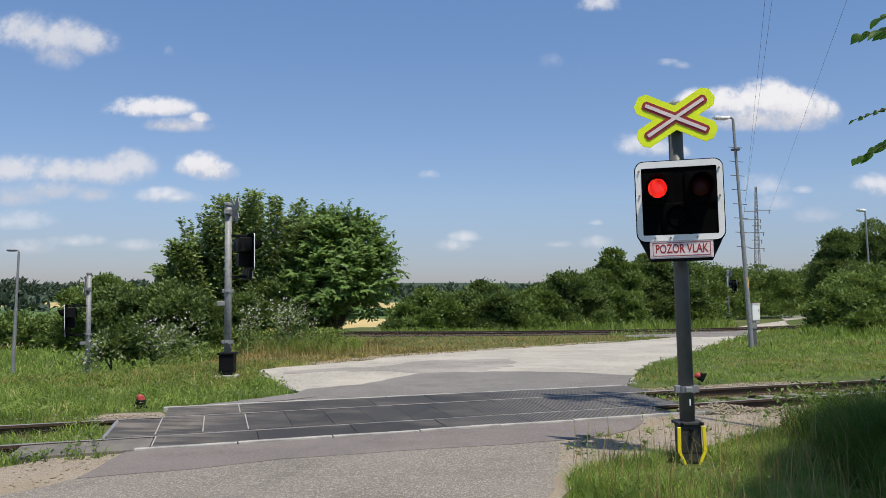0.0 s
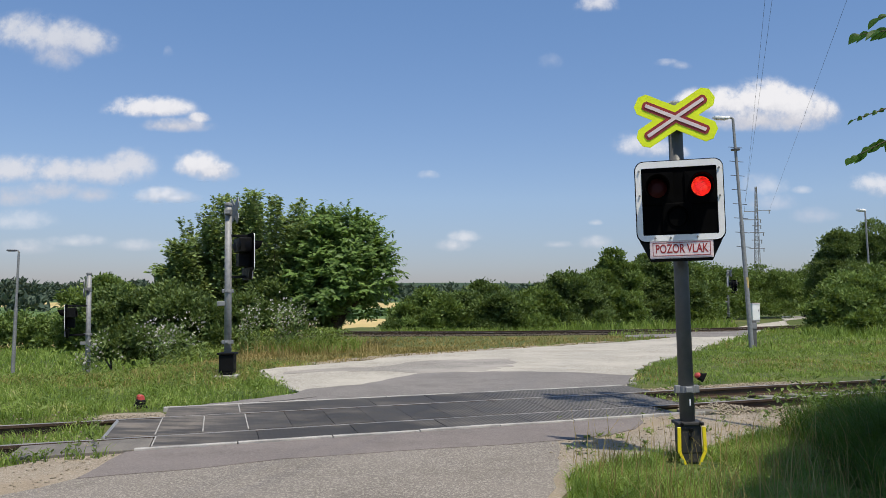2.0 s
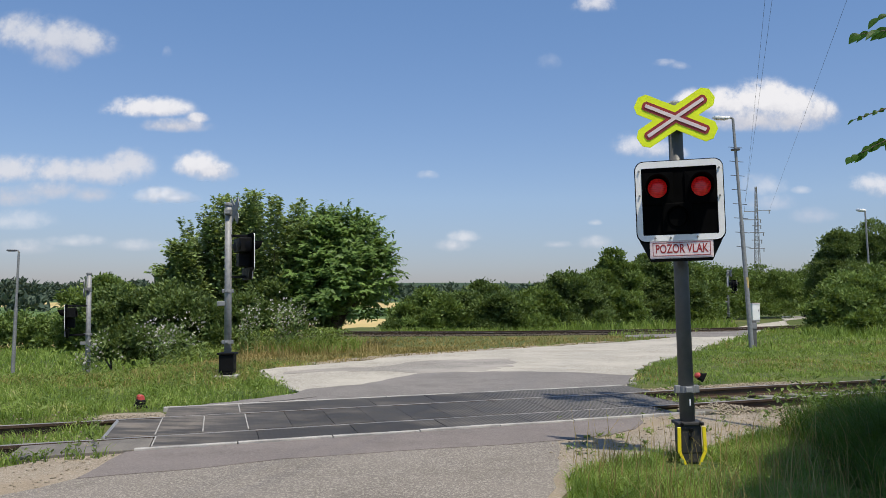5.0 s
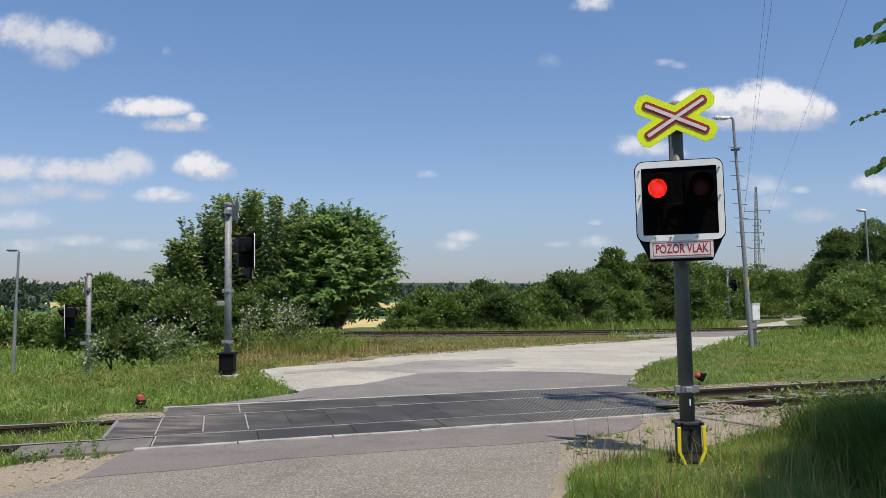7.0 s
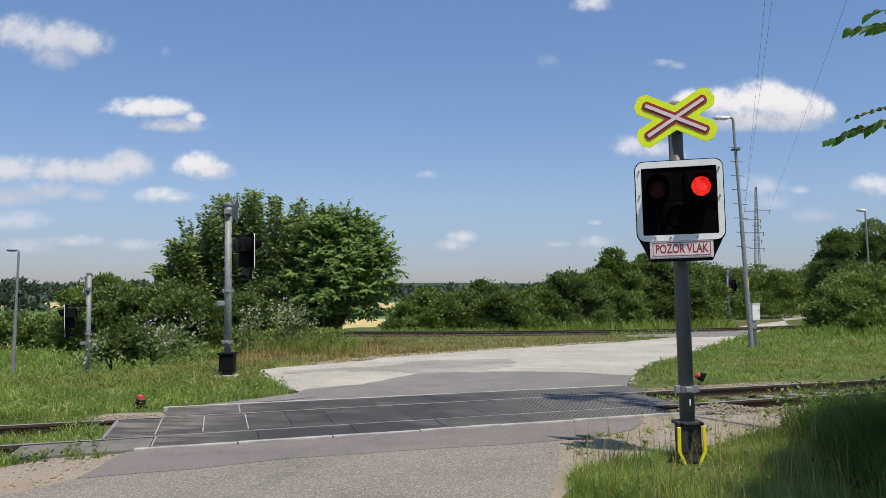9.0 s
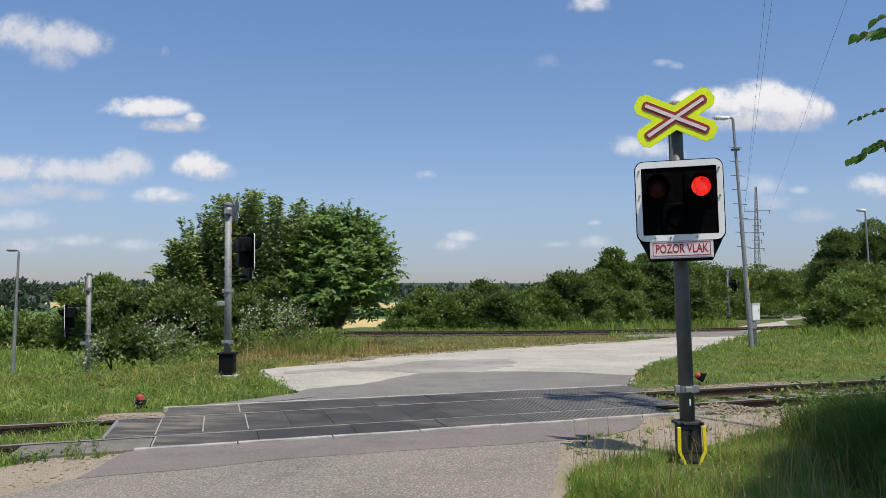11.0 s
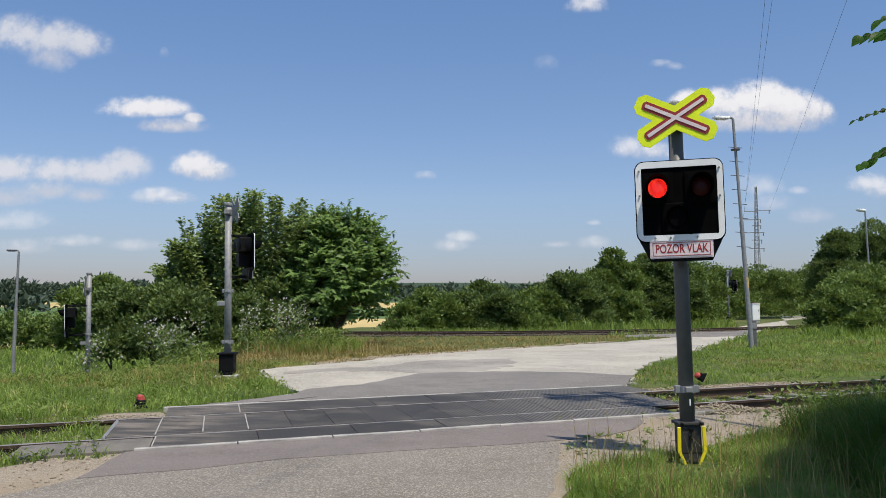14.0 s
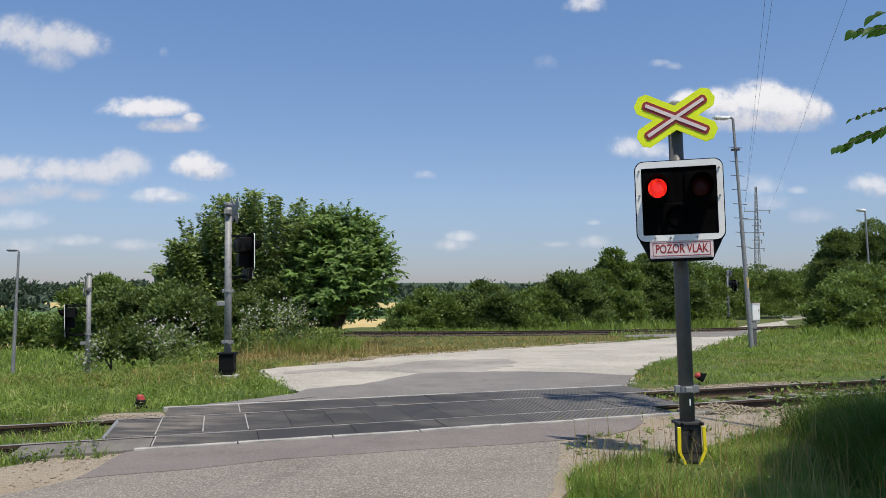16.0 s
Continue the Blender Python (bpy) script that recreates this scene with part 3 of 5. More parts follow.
def hood(r, depth):
    """A cutaway cowl over a lamp."""
    bm = bmesh.new()
    seg = 22
    rows = []
    for i in range(seg + 1):
        a = radians(-35 + 250 * i / seg)
        d = depth * (0.35 + 0.65 * max(0.0, math.sin(radians(90 + (i / seg - 0.5) * 170))))
        rows.append([bm.verts.new((math.cos(a) * q, y, math.sin(a) * q)) for q, y in ((r, 0), (r, -d), (r + 0.006, -d), (r + 0.006, 0))])
    for a, b in zip(rows, rows[1:]):
        for j in range(4):
            bm.faces.new((a[j], b[j], b[(j + 1) % 4], a[(j + 1) % 4]))
    bm.faces.new(rows[0])
    bm.faces.new(rows[-1][::-1])
    bmesh.ops.recalc_face_normals(bm, faces=bm.faces[:])
    return bm


def lamp_drum():
    """Domed signal glasses on a turning drum: lit, fading and dark, eighty degrees apart."""
    bm = bmesh.new()
    for j in range(3):
        m = pose(0, 0, 0, 0, 0, -80 * j) @ Matrix.Translation((0, -0.168, 0))
        prev = None
        for r, d in ((0.094, 0.0), (0.07, 0.008), (0.038, 0.013)):
            ring = [bm.verts.new(m @ Vector((r * math.cos(2 * math.pi * i / 28), -d, r * math.sin(2 * math.pi * i / 28)))) for i in range(28)]
            if prev:
                for i in range(28):
                    f = bm.faces.new((prev[i], prev[(i + 1) % 28], ring[(i + 1) % 28], ring[i]))
                    f.material_index, f.smooth = j, True
            prev = ring
        bm.faces.new(prev).material_index = j
    bmesh.ops.recalc_face_normals(bm, faces=bm.faces[:])
    return bm


def crossing_signal(m, label, head_turn, lift=0.0, guards=True, reach=0.24, deep=0.26):
    """A mast with foot box, clamp, lamp board, caution plate and saltire; the head faces -y before head_turn."""
    t = empty("crossing_signal", m, label, "signal", "level crossing signals")
    bm = bmesh.new()
    tube(bm, (0, 0, 0.05), (0, 0, 3.27), 0.068, 0.066, 28)
    for f in bm.faces:
        f.smooth = len(f.verts) == 4
    part("pole", bm, M_POLE if guards else M_GALV, t)
    bm = bmesh.new()
    tube(bm, (0, 0, 3.26), (0, 0, 3.30), 0.078, 0.078, 24)
    tube(bm, (0, 0, 3.30), (0, 0, 3.325), 0.078, 0.04, 24)
    part("cap", bm, M_GALV, t)
    bm = bmesh.new()
    box(bm, 0.20, 0.19, 0.26, 0, 0, 0.20, bevel=0.02)
    box(bm, 0.24, 0.23, 0.03, 0, 0, 0.345, bevel=0.008)
    prism(bm, [(-0.10, 0.09), (0.10, 0.09), (0.06, 0.0), (-0.06, 0.0)], -0.09, 0.09)
    if not guards:
        bmesh.ops.scale(bm, vec=(1.4, 1.4, 1.25), verts=bm.verts[:])
    foot = part("foot_box", bm, M_FOOT if guards else M_BLACK, t, "black cast foot box")
    for x, z in ((0.0, 0.29), (0.0, 0.22), (-0.085, 0.345), (0.085, 0.345)):
        bm = bmesh.new()
        tube(bm, (x, -0.10 if z < 0.3 else -0.09, z), (x, -0.125 if z < 0.3 else -0.13, z), 0.018, 0.015, 10)
        part("bolt", bm, M_BLACK, foot)
    if guards:
        for sx in (-1, 1):
            bm = bmesh.new()
            pts = [(sx * 0.095, 0.32), (sx * 0.128, 0.32), (sx * 0.132, 0.10), (sx * 0.072, -0.02), (sx * 0.05, -0.02), (sx * 0.10, 0.10)]
            prism(bm, pts if sx > 0 else pts[::-1], -0.125, -0.105, 0.003)
            part("guard_stripe", bm, M_YELLOW, t, "bright yellow guard stripe")
    else:
        bm = bmesh.new()
        box(bm, 0.42, 0.42, 0.08, 0, 0, -0.01, bevel=0.015)
        part("plinth", bm, M_BEAM, t, "pale concrete plinth")
    if guards:
        bm = box(bmesh.new(), 0.012, 0.004, 0.06, 0.012, -0.0685, 0.535)
        part("mark", bm, M_WHITE, t, "small white painted mark")
    else:
        bm = box(bmesh.new(), 0.16, 0.07, 0.09, -0.12, -0.02, 1.38, bevel=0.01)
        part("junction_box", bm, M_GALV, t)
    for z, r in ((0.65, 0.075),) if guards else ((0.65, 0.075), (1.62, 0.072)):
        bm = bmesh.new()
        tube(bm, (0, 0, z - 0.03), (0, 0, z + 0.03), r + 0.006, None, 20)
        box(bm, 0.05, 0.05, 0.07, -0.085, -0.02, z, bevel=0.006)
        box(bm, 0.05, 0.05, 0.07, 0.085, -0.02, z, bevel=0.006)
        box(bm, 0.06, 0.03, 0.05, 0.0, -0.085, z, bevel=0.006)
        part("clamp", bm, M_GALV, t, "galvanised clamp")
    h0 = pose(0, 0, 0, 0, 0, head_turn)
    h = h0 @ Matrix.Translation((-0.003 if guards else -0.012, -reach, (2.391 if guards else 2.375) + lift)) @ Matrix.Diagonal((0.891, 0.9, 0.931, 1) if guards else (0.875, 0.9, 0.915, 1)) @ Matrix.Translation((0, 0, -2.355 - lift))
    # the lamp board
    zc = 2.343 + lift
    bm = bmesh.new()
    outer, inner = rounded(0.85, 0.775, 0.085, 0, zc), rounded(0.735, 0.655, 0.012, 0, zc - 0.002)
    o = [bm.verts.new((x, -0.20, z)) for x, z in outer]
    i_ = [bm.verts.new((x, -0.20, z)) for x, z in inner]
    o2 = [bm.verts.new((x, -0.185, z)) for x, z in outer]
    i2 = [bm.verts.new((x, -0.185, z)) for x, z in inner]
    k = len(o)
    for j in range(k):
        jj = (j + 1) % k
        bm.faces.new((o[j], o[jj], i_[jj], i_[j]))
        bm.faces.new((o[j], o2[j], o2[jj], o[jj]))
        bm.faces.new((i_[j], i_[jj], i2[jj], i2[j]))
        bm.faces.new((o2[j], i2[j], i2[jj], o2[jj]))
    bmesh.ops.recalc_face_normals(bm, faces=bm.faces[:])
    fr = part("board_frame", bm, M_WHITE, t, "white reflective rounded border")
    fr.matrix_basis = h
    bm = bmesh.new()
    prism(bm, rounded(0.87, 0.795, 0.09, 0, zc), -0.184, -0.165)
    board = part("board", bm, M_PIT, t, "black lamp board")
    board.matrix_basis = h
    bm = bmesh.new()
    prism(bm, [(-0.41, zc - 0.33), (-0.41, zc - 0.37), (-0.30, zc - 0.585), (0.30, zc - 0.585), (0.41, zc - 0.37), (0.41, zc - 0.33)], -0.164, -0.10, 0.006)
    ob = part("skirt", bm, M_BLACK, t, "black lower skirt")
    ob.matrix_basis = h
    for x, z in ((-0.39, 0.30), (0.39, 0.30), (-0.39, 0.06), (0.39, 0.03), (-0.25, -0.357), (-0.10, -0.357), (0.16, -0.357)):
        bm = bmesh.new()
        tube(bm, (x, -0.201, zc + z), (x, -0.216, zc + z), 0.011, 0.009, 8)
        part("bolt", bm, M_GALV, fr)
    # lamp housings: two red, one clear below
    discs = []
    for x, z in ((-0.212, 0.125), (0.212, 0.125)):
        bm = bmesh.new()
        seg = 32
        rows = []
        for j in range(seg):
            a = 2 * math.pi * j / seg
            c, s = math.cos(a), math.sin(a)
            e = 0.155 / max(abs(c), abs(s))
            rows.append([bm.verts.new((x + c * r, y, zc + z + s * r)) for r, y in ((e, -0.186), (e, -0.205), (0.105, -0.215), (0.100, -0.215), (0.100, -0.19))])
        for a, b in zip(rows, rows[1:] + rows[:1]):
            for j in range(4):
                bm.faces.new((a[j], b[j], b[j + 1], a[j + 1]))
        bmesh.ops.recalc_face_normals(bm, faces=bm.faces[:])
        ob = part("lamp_housing", bm, M_PIT, t)
        ob.matrix_basis = h
        bm = hood(0.112, 0.20)
        bmesh.ops.translate(bm, verts=bm.verts[:], vec=(x, -0.213, zc + z))
        part("hood", bm, M_PIT, ob)
        disc = part("lamp_glass", lamp_drum(), [M_GLOW, M_DIM, M_DARKRED] if guards else [M_GREYGLASS] * 3, t, "red signal glass that flashes" if guards else "unlit dark signal glass")
        disc.matrix_basis = h @ Matrix.Translation((x, -0.056, zc + z))
        discs.append((disc, disc.matrix_basis.copy()))
    bm = bmesh.new()
    box(bm, 0.30, 0.03, 0.29, -0.025, -0.196, zc - 0.165, bevel=0.012)
    ob = part("lamp_housing", bm, M_PIT, t)
    ob.matrix_basis = h
    bm = bmesh.new()
    tube(bm, (-0.025, -0.205, zc - 0.165), (-0.025, -0.222, zc - 0.165), 0.10, 0.085, 28)
    part("lens", bm, M_PIT, ob, "unlit clear signal lens")
    bm = hood(0.112, 0.05)
    bmesh.ops.translate(bm, verts=bm.verts[:], vec=(-0.025, -0.212, zc - 0.165))
    part("hood", bm, M_PIT, ob)
    bm = bmesh.new()
    box(bm, 0.62, deep, 0.30, 0, deep / 2 - 0.165, zc + 0.15, bevel=0.02)
    box(bm, 0.30, deep - 0.02, 0.28, 0, deep / 2 - 0.175, zc - 0.16, bevel=0.02)
    ob = part("lamp_case", bm, M_BLACK, t, "black rear lamp case")
    ob.matrix_basis = h
    # caution plate
    bm = bmesh.new()
    prism(bm, rounded(0.615, 0.178, 0.012, 0, zc - 0.468), -0.192, -0.175)
    plate = part("plate", bm, M_SIGNWHITE, t, "red and whitish plate lettered POZOR VLAK")
    plate.matrix_basis = h @ pose(0, 0, 0, 0, 0, 0)
    bm = bmesh.new()
    prism(bm, rounded(0.592, 0.155, 0.008, 0, zc - 0.468), -0.196, -0.193)
    part("plate_face", bm, M_SIGNWHITE, plate)
    bm = bmesh.new()
    for w, hh, x, z in ((0.562, 0.006, 0, 0.0625), (0.562, 0.006, 0, -0.0625), (0.006, 0.119, 0.278, 0), (0.006, 0.119, -0.278, 0)):
        box(bm, w, 0.002, hh, x, -0.1975, zc - 0.468 + z)
    part("plate_line", bm, M_RED, plate)
    letters("lettering", "POZOR VLAK", 0.118, M_RED, plate, Matrix.Translation((0, -0.1975, zc - 0.468)) @ pose(0, 0, 0, 90, 0, 0), 0.71)
    # saltire
    z2 = 3.135 + lift
    sp = h0 @ Matrix.Translation((0, 0, z2 + 0.03)) @ pose(0, 0, 0, 0, -3.0, 0) @ Matrix.Diagonal((0.925, 1, 0.925, 1))
    bm = prism(bmesh.new(), cross_outline(0.84, 0.215, 29, 0.055), -0.125, -0.110)
    cross = part("saltire", bm, M_LIME if guards else M_GALV, t, "lime-bordered red and white saltire")
    cross.matrix_basis = sp
    bm = prism(bmesh.new(), cross_outline(0.70, 0.092, 29, 0.022), -0.130, -0.126)
    part("red_cross", bm, M_RED, cross)
    bm = prism(bmesh.new(), cross_outline(0.645, 0.034, 29, 0.006), -0.135, -0.131)
    part("white_cross", bm, M_SIGNWHITE, cross)
    bm = bmesh.new()
    tube(bm, (0, 0, z2 - 0.05), (0, 0, z2 + 0.05), 0.074, None, 20)
    box(bm, 0.12, 0.06, 0.08, 0, -0.085, z2, bevel=0.006)
    part("bracket", bm, M_GALV, t)
    bm = bmesh.new()
    box(bm, 0.09, reach + 0.12, 0.05, 0, -(reach + 0.12) / 2, zc + 0.34, bevel=0.008)
    ob = part("bracket", bm, M_BLACK, t)
    ob.matrix_basis = h0
    bm = bmesh.new()
    box(bm, 0.07, reach + 0.12, 0.05, 0, -(reach + 0.12) / 2, zc - 0.45, bevel=0.008)
    ob = part("bracket", bm, M_BLACK, t)
    ob.matrix_basis = h0
    return t, discs


main_signal, MAIN_DISCS = crossing_signal(pose(2.25, 7.75, 0.0, 0, -1.4, 0), "grey mast with flashing red lights and lime saltire beside the road", -13.0, -0.02, reach=0.11, deep=0.17)
crossing_signal(pose(-4.10, 16.04, 0.02, 0, -0.6, 0), "galvanised crossing signal mast seen from behind, on the verge", 116.0, 0.0, False)
crossing_signal(pose(-9.70, 23.0, float(height(-9.7, 23.0)), 0, -0.5, 0), "galvanised crossing signal mast facing the lower road, in tall grass", -70.0, -0.28, False, 0.40)
crossing_signal(pose(17.70, 52.0, 0.0), "distant crossing signal mast beside the second line", 95.0, 0.0, False)


# ---- foliage ----
def leaf_mesh(name, pos, way, up, length, width, material, parent=None, fold=0.25):
    """Folded four-cornered leaves at pos, pointing along way."""
    k = len(pos)
    way = way / (np.linalg.norm(way, axis=1, keepdims=True) + 1e-9)
    side = np.cross(way, up)
    side /= np.linalg.norm(side, axis=1, keepdims=True) + 1e-9
    nor = np.cross(side, way)
    L, W = np.broadcast_to(length, (k,))[:, None], np.broadcast_to(width, (k,))[:, None]
    mid = pos + way * L * 0.45
    v = np.stack((pos, mid + side * W * 0.5 + nor * W * fold, pos + way * L, mid - side * W * 0.5 + nor * W * fold), 1)
    b = (np.arange(k) * 4)[:, None]
    t = np.concatenate((b + np.array([[0, 1, 2]]), b + np.array([[0, 2, 3]])))
    return raw(name, v, t, material, parent)


def unit(rng, k):
    v = rng.normal(size=(k, 3))
    return v / np.linalg.norm(v, axis=1, keepdims=True)


def crown(name, lobes, clusters, per, leaf, spread, material, parent, seed, droop=0.0, slim=0.55, rise=0.35, depth=0.3, lumps=16):
    """Leaves in clumps over and inside a set of rounded lobes (x, y, z, rx, ry, rz)."""
    rng = np.random.default_rng(seed)
    lb = np.array(lobes, float)
    if lumps:
        sub = []
        for q in lb:
            v = unit(rng, lumps)
            v[:, 2] = np.where(v[:, 2] < -0.3, -v[:, 2], v[:, 2])
            for w in v:
                f = rng.uniform(0.2, 0.4)
                sub.append((*(q[:3] + w * q[3:] * rng.uniform(0.68, 0.92)), *(q[3:].mean() * f * np.array((1.1, 1.0, 0.85)))))
        inner = lb.copy()
        inner[:, 3:] *= 0.66
        lb = np.concatenate((np.array(sub), inner))
    area = lb[:, 3] * lb[:, 5] + lb[:, 3] * lb[:, 4]
    which = rng.choice(len(lb), clusters, p=area / area.sum())
    u = unit(rng, clusters)
    u[:, 2] = np.where(u[:, 2] < -0.25, -u[:, 2], u[:, 2])
    lump = 1 + 0.13 * np.sin(u[:, 0] * 7 + which * 1.7) * np.sin(u[:, 2] * 8 + which) + rng.normal(0, 0.03, clusters)
    rad = lump * (1 - depth * rng.random(clusters) ** 2)
    c = lb[which, :3] + u * lb[which, 3:] * rad[:, None]
    ci = np.repeat(np.arange(clusters), per)
    k = len(ci)
    size = spread * 0.55 * rng.uniform(0.5, 1.4, clusters)[ci][:, None]
    off = rng.normal(size=(k, 3)) * size * np.array((1, 1, 0.75))
    pos = c[ci] + off
    way = u[ci] * 0.7 + unit(rng, k) * 0.9 + off / (size + 1e-6) * 0.35
    way[:, 2] += rise - droop
    up = unit(rng, k) * 0.55 + u[ci] * 0.9 + np.array((0.1, -0.2, 0.45))
    L = leaf * rng.uniform(0.6, 1.3, k)
    keep = pos[:, 2] > height(pos[:, 0], pos[:, 1]) + 0.02
    return leaf_mesh(name, pos[keep], way[keep], up[keep], L[keep], L[keep] * slim, material, parent)


def fronds(name, lobes, count, leaflets, length, leaf, material, parent, seed):
    """Arching feather-shaped leaves with paired drooping leaflets."""
    rng = np.random.default_rng(seed)
    lb = np.array(lobes, float)
    area = lb[:, 3] * lb[:, 5]
    which = rng.choice(len(lb), count, p=area / area.sum())
    u = unit(rng, count)
    u[:, 2] = np.where(u[:, 2] < -0.3, -u[:, 2], u[:, 2])
    base = lb[which, :3] + u * lb[which, 3:] * (1 - 0.4 * rng.random(count) ** 1.5)[:, None]
    out = u + unit(rng, count) * 0.45 + np.array((0, 0, 0.55))
    out /= np.linalg.norm(out, axis=1, keepdims=True)
    P, W, U, L = [], [], [], []
    ln = length * rng.uniform(0.6, 1.3, count)
    for j in range(leaflets):
        f = (j + 1) / leaflets
        p = base + out * (ln * f)[:, None]
        p[:, 2] -= ln * 0.25 * f * f
        tang = out.copy()
        tang[:, 2] -= 0.5 * f
        side = np.cross(tang, (0, 0, 1.0))
        side /= np.linalg.norm(side, axis=1, keepdims=True) + 1e-9
        for sg in (-1, 1):
            P.append(p), W.append(side * sg * 0.9 + tang * 0.7 + np.array((0, 0, -0.30)) + rng.normal(0, 0.42, (count, 3)))
            U.append(out * 0.8 + np.array((0.15, -0.35, 0.55)) + rng.normal(0, 0.35, (count, 3)))
            L.append(leaf * rng.uniform(0.75, 1.2, count) * (1.1 - 0.35 * f))
    P, W, U, L = np.concatenate(P), np.concatenate(W), np.concatenate(U), np.concatenate(L)
    keep = P[:, 2] > height(P[:, 0], P[:, 1]) + 0.05
    return leaf_mesh(name, P[keep], W[keep], U[keep], L[keep], L[keep] * 0.42, material, parent, 0.12)


def stems(parent, base, lobes, r0, seed, name="trunk"):
    """A leaning trunk and limbs that reach into the lobes."""
    rnd = random.Random(seed)
    bm = bmesh.new()
    b = Vector(base)
    fork = b + Vector((rnd.uniform(-0.1, 0.1), rnd.uniform(-0.1, 0.1), 0.5))
    tube(bm, b - Vector((0, 0, 0.1)), fork, r0, r0 * 0.85, 10)
    part(name, bm, M_BARK, parent)
    for lobe in lobes:
        bm = bmesh.new()
        tip = Vector(lobe[:3]) + Vector((0, 0, lobe[5] * 0.5))
        mid = fork.lerp(tip, 0.5) + Vector((rnd.uniform(-0.25, 0.25), rnd.uniform(-0.2, 0.2), 0.15))
        tube(bm, fork, mid, r0 * 0.6, r0 * 0.38, 8)
        tube(bm, mid, tip, r0 * 0.38, r0 * 0.08, 8)
        part("limb", bm, M_BARK, parent)


def bush(label, base, lobes, clusters, per, leaf, spread, material, seed, category="bush", name="bush", group="hedgerow bushes", **kw):
    z = float(height(*base))
    t = empty(name, pose(0, 0, 0), label, category, group)
    stems(t, (*base, z), lobes, 0.05 if name == "bush" else 0.13, seed)
    crown("crown", lobes, clusters, per, leaf, spread, material, t, seed, **kw)
    return t


def lobes_between(x0, x1, y, z0, z1, depth, k, seed, jitter=0.25):
    """Rounded masses filling a stretch of hedge, highest in the middle."""
    rnd = random.Random(seed)
    out = []
    w = (x1 - x0) / k
    for i in range(k):
        t = (i + 0.5) / k
        top = z0 + (z1 - z0) * (0.72 + 0.28 * math.sin(math.pi * t)) * rnd.uniform(1 - jitter * 0.5, 1.0)
        h = (top - z0)
        out.append((x0 + (i + 0.5) * w + rnd.uniform(-0.2, 0.2) * w, y + rnd.uniform(-0.3, 0.3) * depth, z0 + h * 0.40, w * rnd.uniform(0.8, 1.05), depth * rnd.uniform(0.7, 1.0), h * 0.58))
        out.append((x0 + (i + rnd.uniform(0.1, 0.9)) * w, y - depth * 0.6, z0 + h * 0.14, w * 0.8, depth * 0.7, h * rnd.uniform(0.25, 0.4)))
    return out


# the two large trees between the tracks
lm = [(-8.5, 28.9, 1.2, 0.9, 1.0, 1.2), (-7.4, 29.2, 1.5, 1.1, 1.0, 1.4), (-6.1, 29.1, 1.7, 1.1, 1.0, 1.5), (-5.0, 28.9, 1.6, 0.9, 1.0, 1.4), (-7.6, 28.2, 1.2, 1.4, 1.0, 1.2), (-5.6, 28.1, 1.3, 1.3, 1.0, 1.3)]
maple = bush("broad field maple with upright leafy shoots between the tracks", (-6.6, 28.8), lm, 450, 26, 0.15, 0.16, M_MAPLE, 11, "tree", "tree", "trees between the tracks", rise=0.6)


def fan_of_shoots(name, count, cx, cy, half, top, material, parent, seed):
    """Upright leafy shoots fanning from a low bole, each a wand of leaf whorls narrowing to its tip."""
    rng = np.random.default_rng(seed)
    tx = cx + half * rng.uniform(-1, 1, count)
    ty = cy + rng.uniform(-1.7, 1.5, count)
    dome = np.sqrt(np.clip(1 - ((tx - cx) / (half * 1.06)) ** 2 * 0.92 - ((ty - cy) / 2.6) ** 2 * 0.35, 0.05, 1))
    tip = np.stack((tx, ty, top * dome * rng.uniform(0.82, 1.03, count)), 1)
    low = np.stack((cx + (tx - cx) * 0.62, cy + (ty - cy) * 0.7, tip[:, 2] * 0.12), 1)
    whorls, per = 24, 26
    t = np.linspace(0.12, 1.0, whorls)
    c = low[:, None] + (tip - low)[:, None] * t[None, :, None]
    c[..., 0] += (0.12 * np.sin(t * 5))[None] * rng.uniform(-1, 1, (count, 1))
    wide = (0.29 - 0.13 * t ** 2)[None, :] * rng.uniform(0.5, 1.45, (count, whorls))
    k = count * whorls * per
    c, wide = np.repeat(c.reshape(-1, 3), per, 0), np.repeat(wide.ravel(), per)
    a = rng.uniform(0, 6.283, k)
    out = np.stack((np.cos(a), np.sin(a), rng.uniform(-0.15, 0.75, k)), 1)
    pos = c + out * (wide * rng.uniform(0.15, 1.0, k))[:, None] + rng.normal(0, 0.03, (k, 3))
    L = 0.135 * rng.uniform(0.6, 1.25, k)
    up = out * 0.8 + np.array((0.1, -0.2, 0.6)) + rng.normal(0, 0.35, (k, 3))
    foliage = leaf_mesh(name, pos, out + np.array((0, 0, -0.25)), up, L, L * 0.75, material, parent, 0.15)
    for i in range(0, count, 2):
        part("stem", tube(bmesh.new(), low[i], tip[i], 0.022, 0.006, 5, False), M_BARK, parent)
    return foliage


MAPLE_SHOOTS = fan_of_shoots("shoot_foliage", 150, -6.25, 28.7, 3.5, 5.15, M_MAPLE, maple, 77)
lw = [(-3.4, 27.8, 3.1, 1.15, 1.1, 1.15), (-2.7, 27.6, 2.4, 0.9, 1.0, 1.0), (-3.9, 27.6, 2.2, 0.9, 1.0, 1.3), (-2.4, 27.6, 1.75, 0.6, 0.8, 0.5), (-3.5, 27.2, 1.7, 1.0, 0.9, 0.9), (-3.1, 27.4, 1.1, 0.8, 0.8, 0.7), (-4.2, 27.0, 1.1, 0.7, 0.7, 0.8), (-2.0, 27.5, 2.2, 0.5, 0.6, 0.5)]
